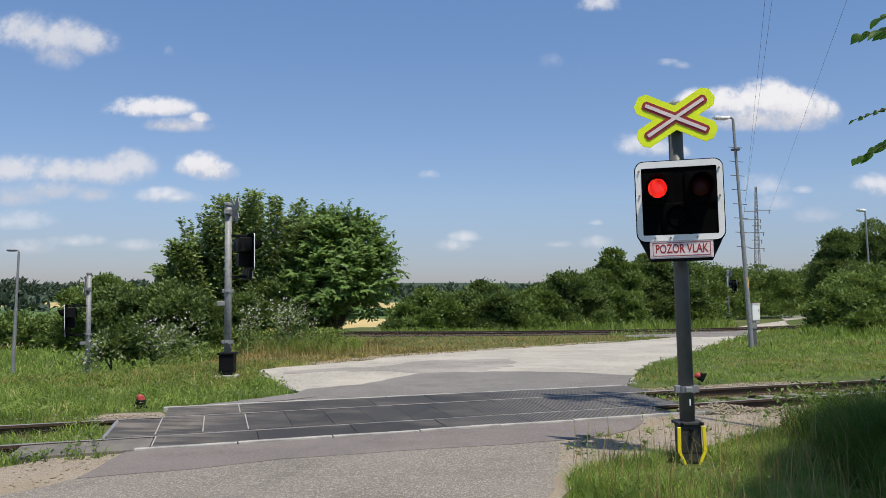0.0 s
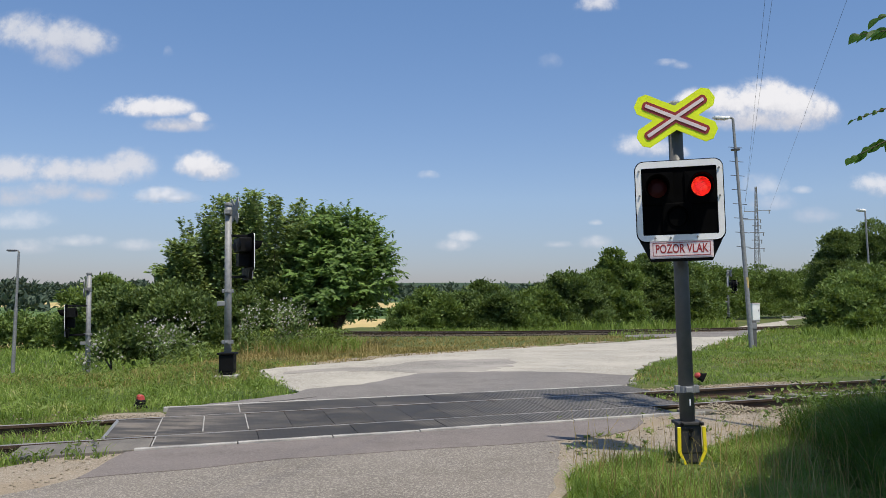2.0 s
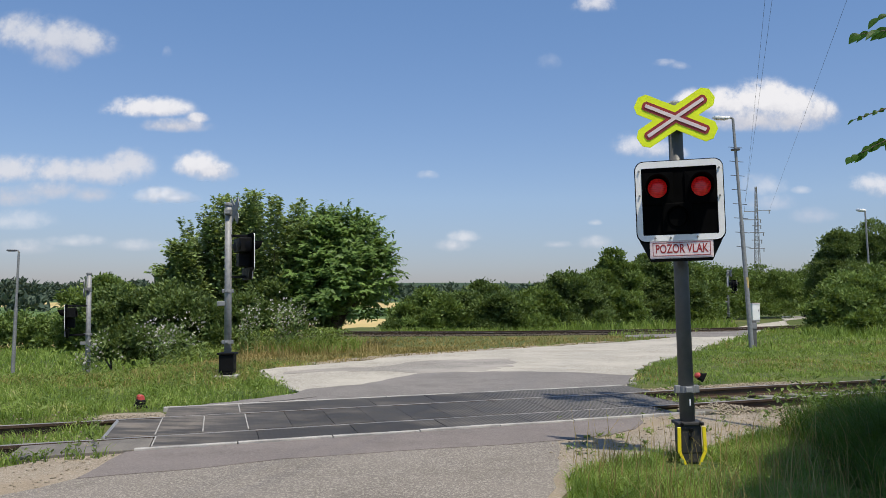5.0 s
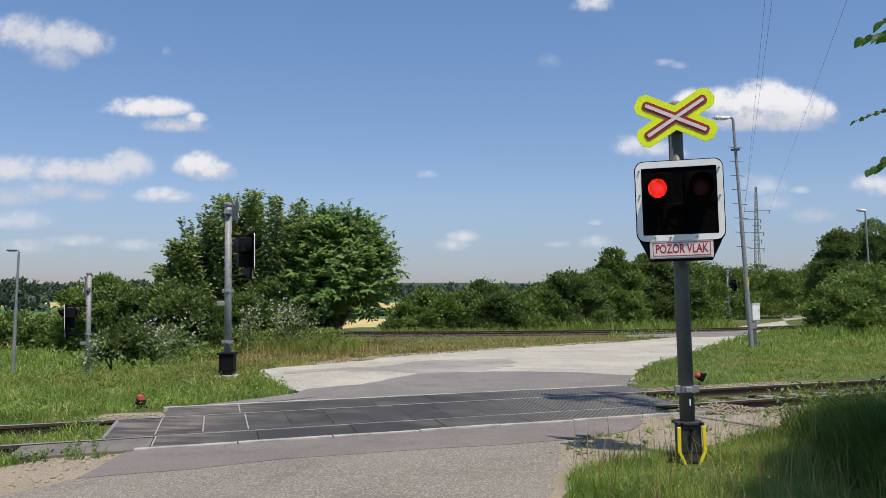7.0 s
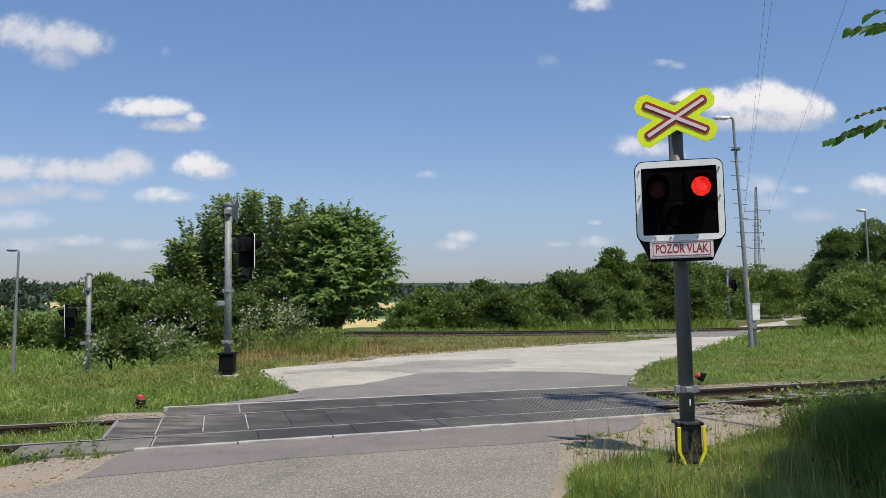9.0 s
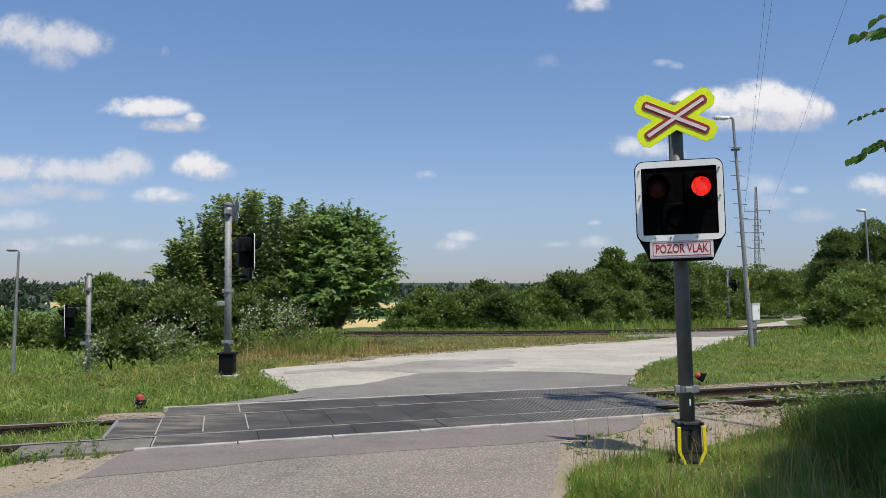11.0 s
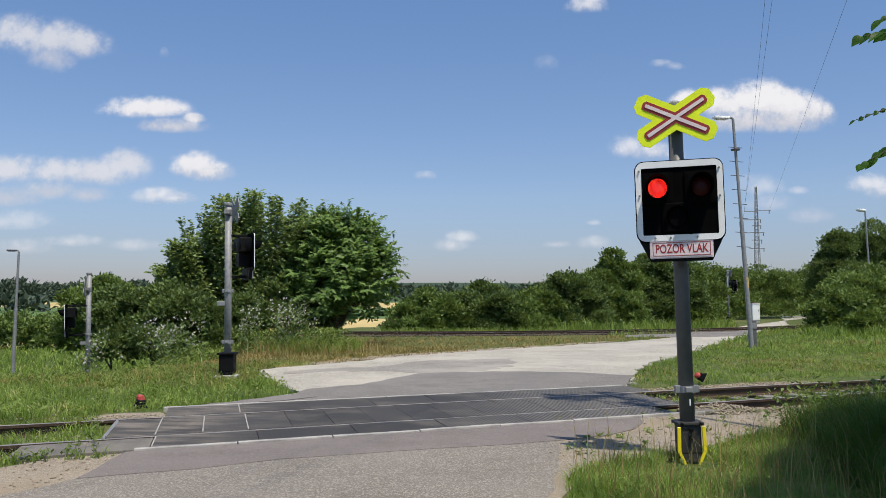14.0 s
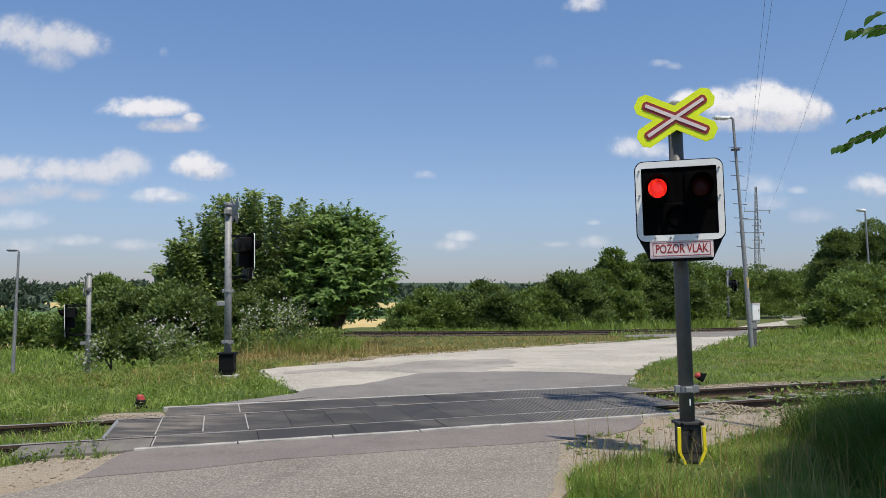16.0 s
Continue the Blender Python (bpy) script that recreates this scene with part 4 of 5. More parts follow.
walnut = empty("tree", pose(0, 0, 0), "walnut tree with drooping feathered leaves between the tracks", "tree", "trees between the tracks")
stems(walnut, (-3.5, 27.8, 0.0), lw, 0.12, 13)
WALNUT_CROWN = fronds("crown", lw, 1150, 9, 0.72, 0.25, M_WALNUT, walnut, 13)

# bushes and hedges
bush("dense dark bramble bush on the lower verge", (-8.9, 25.9), [(-9.7, 26.3, 0.3, 1.4, 1.2, 1.5), (-8.3, 26.1, 0.35, 1.3, 1.2, 1.5), (-7.2, 25.9, 0.0, 1.0, 1.0, 1.3), (-8.8, 25.1, -0.2, 1.4, 0.9, 1.0)], 1900, 30, 0.13, 0.16, M_BUSH2, 21)
bush("leafy elder bush behind the lower mast", (-10.7, 27.0), [(-10.7, 27.5, 0.6, 1.1, 1.1, 1.6), (-11.8, 27.8, 0.2, 1.0, 1.0, 1.45)], 800, 30, 0.135, 0.16, M_BUSH, 22)
bush("low bramble thicket beside the lower road", (-25.0, 48.0), lobes_between(-33, -17.5, 48.0, -1.3, 0.75, 1.8, 8, 23), 1700, 26, 0.20, 0.26, M_BUSH, 23)
bush("low shrub at the foot of the maple", (-4.6, 26.2), [(-4.9, 26.4, 0.5, 1.1, 0.8, 0.8), (-6.3, 26.2, 0.5, 1.2, 0.8, 1.0), (-5.6, 26.8, 0.9, 1.2, 0.8, 1.0), (-7.2, 25.6, 0.2, 0.9, 0.8, 0.9)], 700, 28, 0.13, 0.14, M_BUSH2, 24)
hedge = [(-2.5, -1.4, 42.0, 0.55, 2, 30), (-1.9, 0.5, 42.0, 1.95, 3, 31), (0.2, 3.4, 42.3, 2.5, 3, 32), (3.0, 5.6, 42.6, 2.2, 3, 33), (5.0, 8.2, 43.4, 3.15, 3, 34), (7.8, 10.6, 45.0, 4.3, 3, 35), (10.2, 13.6, 47.0, 4.6, 3, 36), (12.8, 16.4, 50.5, 3.9, 3, 37)]
for x0, x1, y, z1, k, sd in hedge:
    lb = lobes_between(x0, x1, y, -0.2, z1, 1.4, k, sd)
    bush("tall green hedge bush behind the second track", ((x0 + x1) / 2, y), lb, 1700, 30, 0.16, 0.2, M_BUSH if sd % 2 else M_BUSH2, sd)
for x0, x1, y, z1, k, sd in [(15.5, 19.5, 60.0, 4.6, 3, 41), (19.0, 23.5, 66.0, 5.0, 3, 42), (23.0, 29.0, 70.0, 5.0, 4, 43), (28.0, 35.0, 73.0, 5.0, 4, 44)]:
    lb = lobes_between(x0, x1, y, -0.1, z1, 1.8, k, sd)
    bush("tall roadside trees where the road turns", ((x0 + x1) / 2, y), lb, 1100, 30, 0.18, 0.3, M_BUSH, sd, "tree", "tree", "roadside trees")
for x0, x1, y, z1, k, sd in [(16.6, 19.4, 36.8, 2.7, 3, 51), (18.2, 21.6, 38.5, 3.1, 3, 52), (20.3, 25.5, 40.5, 4.0, 4, 53)]:
    lb = lobes_between(x0, x1, y, -0.2, z1, 1.6, k, sd)
    bush("dense roadside bush beside the bend", ((x0 + x1) / 2, y), lb, 1800, 30, 0.16, 0.2, M_BUSH, sd, lumps=20)
bush("young conifer-shaped tree above the roadside bushes", (20.6, 46.0), [(21.8, 46.0, 2.0, 1.5, 1.5, 2.0), (21.8, 46.0, 3.6, 0.95, 1.1, 1.3), (21.8, 46.0, 4.7, 0.5, 0.6, 0.7)], 1100, 30, 0.13, 0.2, M_BUSH2, 54, "tree", "tree", "roadside trees")
bush("tall roadside tree behind the bushes", (28.0, 55.0), [(28.5, 55.0, 3.4, 2.4, 1.8, 3.2), (26.8, 54.8, 3.8, 1.6, 1.4, 2.2)], 1100, 30, 0.15, 0.24, M_BUSH2, 55, "tree", "tree", "roadside trees")

# woods across the valley
rng = np.random.default_rng(90)
wl = []
for i in range(150):
    x = rng.uniform(-520, 420)
    y = 760 + rng.uniform(-30, 160)
    wl.append((x, y, float(height(x, y)) + 5, rng.uniform(8, 16), rng.uniform(6, 12), rng.uniform(6, 11) * (1.25 if x < -220 else 1.0)))
for i in range(26):
    x = rng.uniform(-330, -150)
    y = 430 + rng.uniform(-8, 8)
    wl.append((x, y, float(height(x, y)) + 2, rng.uniform(4, 7), 4, rng.uniform(2, 4)))
tagged(crown("woodland", wl, 5200, 10, 4.2, 2.4, M_HAZE_WOOD, None, 91, lumps=0), "green woodland across the valley with haze in its leaf colour", "woods", kind="stuff")


# ---- grass ----
def inside(poly, x, y):
    hit = np.zeros(len(x), bool)
    for (x0, y0), (x1, y1) in zip(poly, poly[1:] + poly[:1]):
        cross = (y0 > y) != (y1 > y)
        xi = (x1 - x0) * (y - y0) / (y1 - y0 if y1 != y0 else 1e-9) + x0
        hit ^= cross & (x < xi)
    return hit


PAVED = [ROAD_NEAR, ROAD_STRIP, ROAD_DARK, ROAD_PALE, ROAD_PATCH]


def grass(label, k, x0, x1, y0, y1, h0, h1, width, material, seed, where=None, dirt=True, clump=0.6, lean=0.9, name="grass"):
    rng = np.random.default_rng(seed)
    x, y = rng.uniform(x0, x1, k), rng.uniform(y0, y1, k)
    n, s = AN[0] * x + AN[1] * y + TRACK_N, AX[0] * x + AX[1] * y
    keep = np.ones(k, bool)
    for p in PAVED:
        keep &= ~inside(p, x, y)
    if dirt:
        keep &= ~inside(DIRT_LEFT, x, y) & ~inside(DIRT_RIGHT, x, y)
    keep &= ~((n > 8.75) & (n < 12.1) & (s > np.where(n > 9.6, 0.28, -0.5)) & (s < np.where(n < 9.6, 7.1, np.where(n > 10.95, 8.35, 7.75))))
    if where is not None:
        keep &= where(x, y, n, s)
    keep &= (np.hypot(x - 2.25, y - 7.6) > 0.26) & ~((np.abs(x - 2.22) < 0.3) & (y > 6.7) & (y < 7.6) & (rng.random(k) < 0.8))
    tuft = 0.5 + 0.5 * np.sin(x * 2.3 + 1.1 * np.sin(y * 1.7)) * np.sin(y * 2.9 + np.sin(x * 1.3))
    keep &= rng.random(k) < (1 - clump) + clump * tuft
    x, y, tuft = x[keep], y[keep], tuft[keep]
    k = len(x)
    h = (h0 + (h1 - h0) * rng.random(k) ** 1.6) * (0.7 + 0.5 * tuft)
    a = rng.uniform(0, 6.283, k)
    w = width * rng.uniform(0.6, 1.3, k)
    dx, dy = np.cos(a), np.sin(a)
    b = lean * h * rng.uniform(0.2, 1.6, k)
    la = rng.uniform(0, 6.283, k)
    lx, ly = np.cos(la) * b, np.sin(la) * b
    z = height(x, y) - 0.02
    v = np.empty((k, 5, 3))
    v[:, 0] = np.stack((x - dx * w / 2, y - dy * w / 2, z), 1)
    v[:, 1] = np.stack((x + dx * w / 2, y + dy * w / 2, z), 1)
    v[:, 2] = np.stack((x - dx * w * 0.4 + lx * 0.3, y - dy * w * 0.4 + ly * 0.3, z + h * 0.6), 1)
    v[:, 3] = np.stack((x + dx * w * 0.4 + lx * 0.3, y + dy * w * 0.4 + ly * 0.3, z + h * 0.6), 1)
    v[:, 4] = np.stack((x + lx, y + ly, z + h * (1 - 0.25 * (b / h) ** 2)), 1)
    i = (np.arange(k) * 5)[:, None]
    t = np.concatenate((i + np.array([[0, 1, 3]]), i + np.array([[0, 3, 2]]), i + np.array([[2, 3, 4]])))
    return tagged(raw(name, v, t, material), label, "grass", kind="stuff")


grass("rough green grass on the near verge", 110000, 0.7, 4.2, 4.6, 9.4, 0.04, 0.19, 0.0065, M_GRASS, 101, lambda x, y, n, s: (n < 8.5) & (y < 8.1 + 0.5 * (x - 1.2)))
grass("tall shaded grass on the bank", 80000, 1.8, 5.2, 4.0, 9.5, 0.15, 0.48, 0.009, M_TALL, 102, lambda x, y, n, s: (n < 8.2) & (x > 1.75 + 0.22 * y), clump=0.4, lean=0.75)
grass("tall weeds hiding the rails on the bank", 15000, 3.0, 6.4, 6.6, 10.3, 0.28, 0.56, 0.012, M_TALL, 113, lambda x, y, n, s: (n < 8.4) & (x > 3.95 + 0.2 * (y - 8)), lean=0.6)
grass("scattered straw-coloured stalks on the bank", 2600, 1.0, 4.6, 4.6, 9.4, 0.2, 0.6, 0.006, M_DRY, 112, lambda x, y, n, s: (n < 8.4) & (y < 8.0 + 0.4 * (x - 1.2)), lean=0.4)
grass("green grass beyond the first track", 80000, 3.0, 14, 13, 27, 0.03, 0.13, 0.012, M_GRASS, 103, lambda x, y, n, s: (n > 12.0), clump=0.85)
grass("tan dry patches in the roadside grass", 26000, 3.0, 16, 13, 30, 0.05, 0.16, 0.014, M_DRY, 114, lambda x, y, n, s: (n > 12.0) & (np.sin(x * 1.1 + 0.6 * y) + np.sin(y * 0.9 - 0.4 * x) > 0.35))
grass("green grass beside the road bend", 26000, 7, 26, 24, 46, 0.08, 0.25, 0.03, M_GRASS, 104, lambda x, y, n, s: y < 28 + x * 1.2)
grass("green grass on the verge beyond the track", 120000, -12, -2.2, 9.0, 19, 0.04, 0.19, 0.009, M_GRASS, 105, lambda x, y, n, s: (n > 12.05), clump=0.8)
grass("tall green weeds under the trees", 9000, -8.0, -2.4, 22.6, 26.3, 0.15, 0.55, 0.018, M_GRASS, 133, lambda x, y, n, s: y > 22.9 + 0.35 * np.maximum(0, x + 4.5) + 0.4 * np.sin(x * 2.1), lean=0.6)
grass("tall yellowing weeds under the trees", 5000, -8.0, -1.6, 21.5, 26.3, 0.12, 0.5, 0.016, M_DRY, 116, lambda x, y, n, s: y > 21.8 + 0.35 * np.maximum(0, x + 4.5) + 0.4 * np.sin(x * 2.1), lean=0.6)
grass("tall weeds at the feet of the roadside bushes", 14000, 14.5, 26, 33.5, 38.5, 0.15, 0.6, 0.03, M_GRASS, 117, lambda x, y, n, s: x > 14.2 + (y - 33) * 0.4, lean=0.6)
grass("tall weeds at the foot of the hedge", 22000, -3, 17, 38.5, 46, 0.06, 0.30, 0.03, M_GRASS, 118, lambda x, y, n, s: (y > track2_y(x) + 2.4) & (y < track2_y(x) + 5), lean=0.6)
grass("tufts on the stony verge", 2600, 1.0, 4.6, 7.4, 11.2, 0.03, 0.12, 0.008, M_GRASS, 115, lambda x, y, n, s: (n < 8.9) & (np.sin(x * 4.1) * np.sin(y * 3.7) > 0.2), dirt=False)
grass("pale dry grass behind the verge", 60000, -13, 0.5, 16.2, 26, 0.03, 0.13, 0.016, M_DRY, 106, lambda x, y, n, s: y > 17.0 + 0.12 * (x + 4))
grass("weeds between the rails", 26000, -9, -2.6, 6.6, 12.0, 0.06, 0.19, 0.012, M_GRASS, 107, lambda x, y, n, s: (n > 8.6) & (n < 12.3) & (s < 0.3) & (np.abs(n - N_NEAR) > 0.07) & (np.abs(n - N_FAR) > 0.07), dirt=False, lean=0.9)
grass("weeds between the rails", 22000, 3, 13, 10.5, 18, 0.08, 0.20, 0.012, M_GRASS, 108, lambda x, y, n, s: (n > 9.6) & (n < 10.9) & (s > 7.4))
grass("dry grass beside the second track", 26000, -5, 16, 21, 36, 0.04, 0.13, 0.03, M_DRY, 109, lambda x, y, n, s: (y > 22.9 + x * 1.03) & (y < track2_y(x) - 3.0))
grass("short dry grass at the edge of the second track", 26000, -5, 16, 30, 43, 0.015, 0.055, 0.03, M_DRY, 119, lambda x, y, n, s: (y > 22.9 + x * 1.03) & (((y > track2_y(x) - 3.0) & (y < track2_y(x) - 0.2)) | ((y > track2_y(x) + 2.0) & (y < track2_y(x) + 4))))
grass("green grass on the near left verge", 5000, -6.5, -3.4, 5.5, 8.4, 0.06, 0.2, 0.012, M_GRASS, 110, lambda x, y, n, s: n < 8.9)
grass("yellowed grass along the back of the verge", 16000, -12, -3.5, 14.0, 20, 0.06, 0.20, 0.012, M_DRY, 132, lambda x, y, n, s: n > 14.0)
grass("green meadow before the thicket", 30000, -33, -8, 28, 48, 0.12, 0.38, 0.045, M_GRASS, 120)
grass("sunlit tall grass on the bank before the hedge", 14000, 5.5, 17, 39, 50, 0.25, 0.75, 0.04, M_GRASS, 131, lambda x, y, n, s: (y > track2_y(x) + 2.3) & (y < track2_y(x) + 4.6), lean=0.5)
grass("green meadow on the lower ground", 26000, -20, -6, 20.3, 30, 0.10, 0.35, 0.03, M_GRASS, 111)


def rosettes(label, k, x0, x1, y0, y1, leaf, rise, material, seed, where):
    """Low broad-leaved weeds: leaves fanned round scattered points."""
    rng = np.random.default_rng(seed)
    x, y = rng.uniform(x0, x1, k), rng.uniform(y0, y1, k)
    n, s = AN[0] * x + AN[1] * y + TRACK_N, AX[0] * x + AX[1] * y
    keep = where(x, y, n, s)
    for q in PAVED:
        keep &= ~inside(q, x, y)
    x, y = x[keep], y[keep]
    per = 11
    px, py = np.repeat(x, per), np.repeat(y, per)
    m = len(px)
    a = rng.uniform(0, 6.283, m)
    way = np.stack((np.cos(a), np.sin(a), rng.uniform(0.05, 1.1, m)), 1)
    pos = np.stack((px + rng.normal(0, leaf * 0.5, m), py + rng.normal(0, leaf * 0.5, m), height(px, py) + rng.uniform(0.0, rise, m)), 1)
    L = leaf * rng.uniform(0.5, 1.3, m)
    ob = leaf_mesh("weed_cover", pos, way, np.tile((0, 0, 1.0), (m, 1)) + rng.normal(0, 0.3, (m, 3)), L, L * 0.5, material)
    return tagged(ob, label, "weeds", kind="stuff")


rosettes("weeds on the dirt beside the rails", 60, -5.2, 10, 10.5, 17, 0.06, 0.12, M_WEED, 129, lambda x, y, n, s: (n > 11.2) & (n < 12.2) & ((s < 0.9) | (s > 8.4)))
rosettes("low broad-leaved weeds in the far verge", 900, -11, -2.4, 10, 19, 0.055, 0.13, M_WEED, 121, lambda x, y, n, s: n > 12.1)
rosettes("low weeds between and beside the rails", 520, -8, -3, 7.0, 12, 0.05, 0.10, M_WEED, 122, lambda x, y, n, s: (n > 8.6) & (n < 12.3) & (s < 0.26) & (np.abs(n - N_NEAR) > 0.12) & (np.abs(n - N_FAR) > 0.12))
rosettes("low weeds between and beside the rails", 260, 3.4, 12, 11, 17, 0.07, 0.13, M_WEED, 123, lambda x, y, n, s: (n > 9.65) & (n < 10.9) & (s > 7.75))
rosettes("small weeds in the stony verge", 90, 1.2, 4.6, 8.0, 11.0, 0.045, 0.06, M_WEED, 130, lambda x, y, n, s: (n < 9.2) & (n > 7.0))
rosettes("broad-leaved weeds on the bank", 260, 1.2, 4.6, 5.0, 9.4, 0.04, 0.10, M_WEED, 124, lambda x, y, n, s: (n < 8.3) & (y < 8.0 + 0.45 * (x - 1.2)))
rosettes("leafy weed clump at the edge of the bank", 40, 3.6, 4.5, 8.4, 9.4, 0.07, 0.6, M_WEED, 125, lambda x, y, n, s: x > 3.2)
rosettes("low weeds in the roadside grass", 700, 3.2, 16, 14, 30, 0.06, 0.10, M_WEED, 126, lambda x, y, n, s: n > 12.2)
rosettes("leafy weeds under the trees", 1300, -8.0, -2.7, 22.0, 26.2, 0.085, 0.62, M_WEED, 128, lambda x, y, n, s: (y > 23.3 + 0.4 * np.maximum(0, x + 4.5)) & (np.sin(x * 3.1 + y) + np.sin(y * 2.3 - x) > -0.6))
rosettes("weeds on the lower meadow", 1100, -18, -5.5, 20.5, 27, 0.11, 0.3, M_WEED, 127, lambda x, y, n, s: y > 21.3 - 0.1 * (x + 6))


# ---- clouds: a far backdrop that drifts ----
def cloud_material(name, blobs, seed, white, base, density, soft):
    n = Nodes(name)
    n.m.blend_method = "BLEND"
    p = n.coords()
    x, y, z = n.split(p)
    warp = n.math("MULTIPLY", n.math("SUBTRACT", n.noise(p, 0.010, 3, 0.5), 0.5), 0.9)
    puffs = n.math("MULTIPLY", n.math("SUBTRACT", 0.46, n.cells(p, 0.024)), 0.42)
    tufts = n.math("MULTIPLY", n.math("SUBTRACT", 0.46, n.cells(p, 0.06)), 0.12)
    fine = n.math("ADD", n.math("ADD", puffs, tufts), n.math("MULTIPLY", n.math("SUBTRACT", n.noise(p, 0.03, 8, 0.72), 0.5), 1.15))
    field = None
    for bx, bz, rx, rz in blobs:
        u = n.math("DIVIDE", n.math("SUBTRACT", x, bx), rx)
        v = n.math("DIVIDE", n.math("SUBTRACT", z, bz), rz)
        v = n.math("MULTIPLY", v, n.math("ADD", 1.0, n.math("MULTIPLY", n.math("LESS_THAN", v, 0.0), 0.55)))
        d = n.math("SUBTRACT", 1.22, n.math("SQRT", n.math("ADD", n.math("MULTIPLY", u, u), n.math("MULTIPLY", v, v))))
        field = d if field is None else n.math("SMOOTH_MAX", field, d, 0.25)
    f = n.math("ADD", field, n.math("ADD", warp, fine))
    alpha = n.math("MULTIPLY", n.step(f, -0.22, n.math("ADD", soft * 1.5 + 0.12, n.step(z, 25.0, -45.0, 0.0, 0.5))), density)
    alpha = n.math("MULTIPLY", alpha, n.step(field, -0.10, 0.45))
    # sunlit tops and shaded undersides are painted into the cloud colour
    shade = n.step(n.math("ADD", n.math("MULTIPLY", z, 0.012), n.math("ADD", fine, n.math("MULTIPLY", field, 0.3))), -0.5, 0.6)
    c = n.mix(shade, base, white)
    # the sheet emits that colour itself in place of sunlight
    em = n.t.nodes.new("ShaderNodeEmission")
    n.put(em.inputs[0], c)
    tr = n.t.nodes.new("ShaderNodeBsdfTransparent")
    mx = n.t.nodes.new("ShaderNodeMixShader")
    n.put(mx.inputs[0], alpha)
    n.t.links.new(tr.outputs[0], mx.inputs[1])
    n.t.links.new(em.outputs[0], mx.inputs[2])
    n.t.links.new(mx.outputs[0], n.out.inputs[0])
    return n.m


CLOUD_Y = 3000.0
CLOUDS = []


def cloud(cx, cz, blobs, drift, density=0.95, soft=0.45, white=(0.87, 0.86, 0.885), base=(0.61, 0.62, 0.69)):
    """One cloud bank: its middle in metres across and up, its lobes in metres about that."""
    w = max(abs(b[0]) + b[2] for b in blobs) * 1.5
    h = max(abs(b[1]) + b[3] for b in blobs) * 1.7
    bm = bmesh.new()
    bmesh.ops.create_grid(bm, x_segments=14, y_segments=8, size=1.0, matrix=pose(0, 0, 0, 90, 0, 0))
    for v in bm.verts:
        v.co = Vector((v.co.x * w, -60 * (1 - v.co.x ** 2) * (1 - v.co.z ** 2), v.co.z * h))
    mat = cloud_material("self_lit_cloud", blobs, len(CLOUDS), white, base, density, soft)
    ob = part("cloud", bm, mat, None)
    tagged(ob, "white summer cloud drifting in a blue sky", "cloud", "clouds", "structure")
    y = CLOUD_Y + 25 * len(CLOUDS)
    k = y / 3000
    CLOUDS.append((ob, (cx * k + 8, y, cz * k - 26), drift))
    return ob


cloud(-1411, 953, [(-101, 30, 136, 85), (20, 0, 140, 90), (121, -10, 115, 70), (30, -51, 91, 80)], (-28, -8), density=0.8, soft=0.6, white=(0.76, 0.76, 0.79))
cloud(-1024, 692, [(-51, 20, 142, 49), (20, 16, 111, 45), (71, -45, 122, 32), (146, -16, 41, 24)], (-24, -2))
cloud(-1315, 470, [(-223, 10, 162, 65), (-61, 10, 152, 61), (101, 0, 162, 61), (199, 36, 93, 69), (-223, -81, 142, 49), (61, -73, 91, 38), (-80, -60, 150, 45)], (-22, 0), density=0.8, soft=0.6, white=(0.78, 0.77, 0.80))
cloud(-866, 491, [(-16, 12, 89, 61), (41, -12, 81, 49)], (-20, 0))
cloud(-997, 396, [(-20, 0, 105, 41), (51, -8, 73, 28)], (-18, -2), density=0.75, soft=0.7)
cloud(-1228, 229, [(-81, 4, 122, 28), (152, -12, 101, 28), (-304, 81, 142, 49), (-264, -20, 122, 36)], (-16, 0), density=0.45, soft=0.8, base=(0.76, 0.735, 0.80))
cloud(1131, 712, [(-233, 20, 91, 57), (-122, 12, 122, 69), (20, 28, 134, 89), (122, 0, 134, 77), (213, -24, 89, 69), (-20, -50, 200, 60), (110, -48, 150, 62)], (-26, -4), density=1.0, soft=0.35)
cloud(729, 567, [(-61, 8, 77, 57), (30, -8, 97, 45), (101, -16, 61, 28)], (-24, -10), density=0.75, soft=0.7)
cloud(550, 1087, [(0, 0, 81, 41), (20, 28, 61, 36)], (-53, -4), density=0.75, soft=0.7)
cloud(57, 233, [(10, 16, 65, 32), (-30, -16, 69, 32)], (-10, 0), density=0.6, soft=0.8, base=(0.78, 0.76, 0.80))
cloud(520, 233, [(16, -8, 69, 32), (16, 73, 28, 16), (-132, -12, 57, 18)], (-10, 0), density=0.45, soft=0.8, base=(0.76, 0.735, 0.80))
cloud(-59, 470, [(0, 0, 45, 22)], (-16, -2), density=0.35, soft=0.9)
cloud(820, 873, [(-24, 4, 45, 22), (32, -8, 49, 18)], (-32, -4), density=0.4, soft=0.9)
cloud(1206, 403, [(-81, 28, 93, 57), (71, 12, 41, 20), (122, -89, 105, 41), (-41, -41, 101, 41)], (-22, -2), density=0.45, soft=0.8, base=(0.76, 0.735, 0.80))
cloud(1543, 423, [(-20, 16, 93, 49), (41, -8, 93, 49)], (-20, -2), density=0.75, soft=0.7)
cloud(383, 879, [(0, 0, 53, 45)], (-24, -8), density=0.16, soft=1.0)
cloud(-998, 915, [(0, 0, 20, 32)], (-20, -6), density=0.16, soft=1.0)


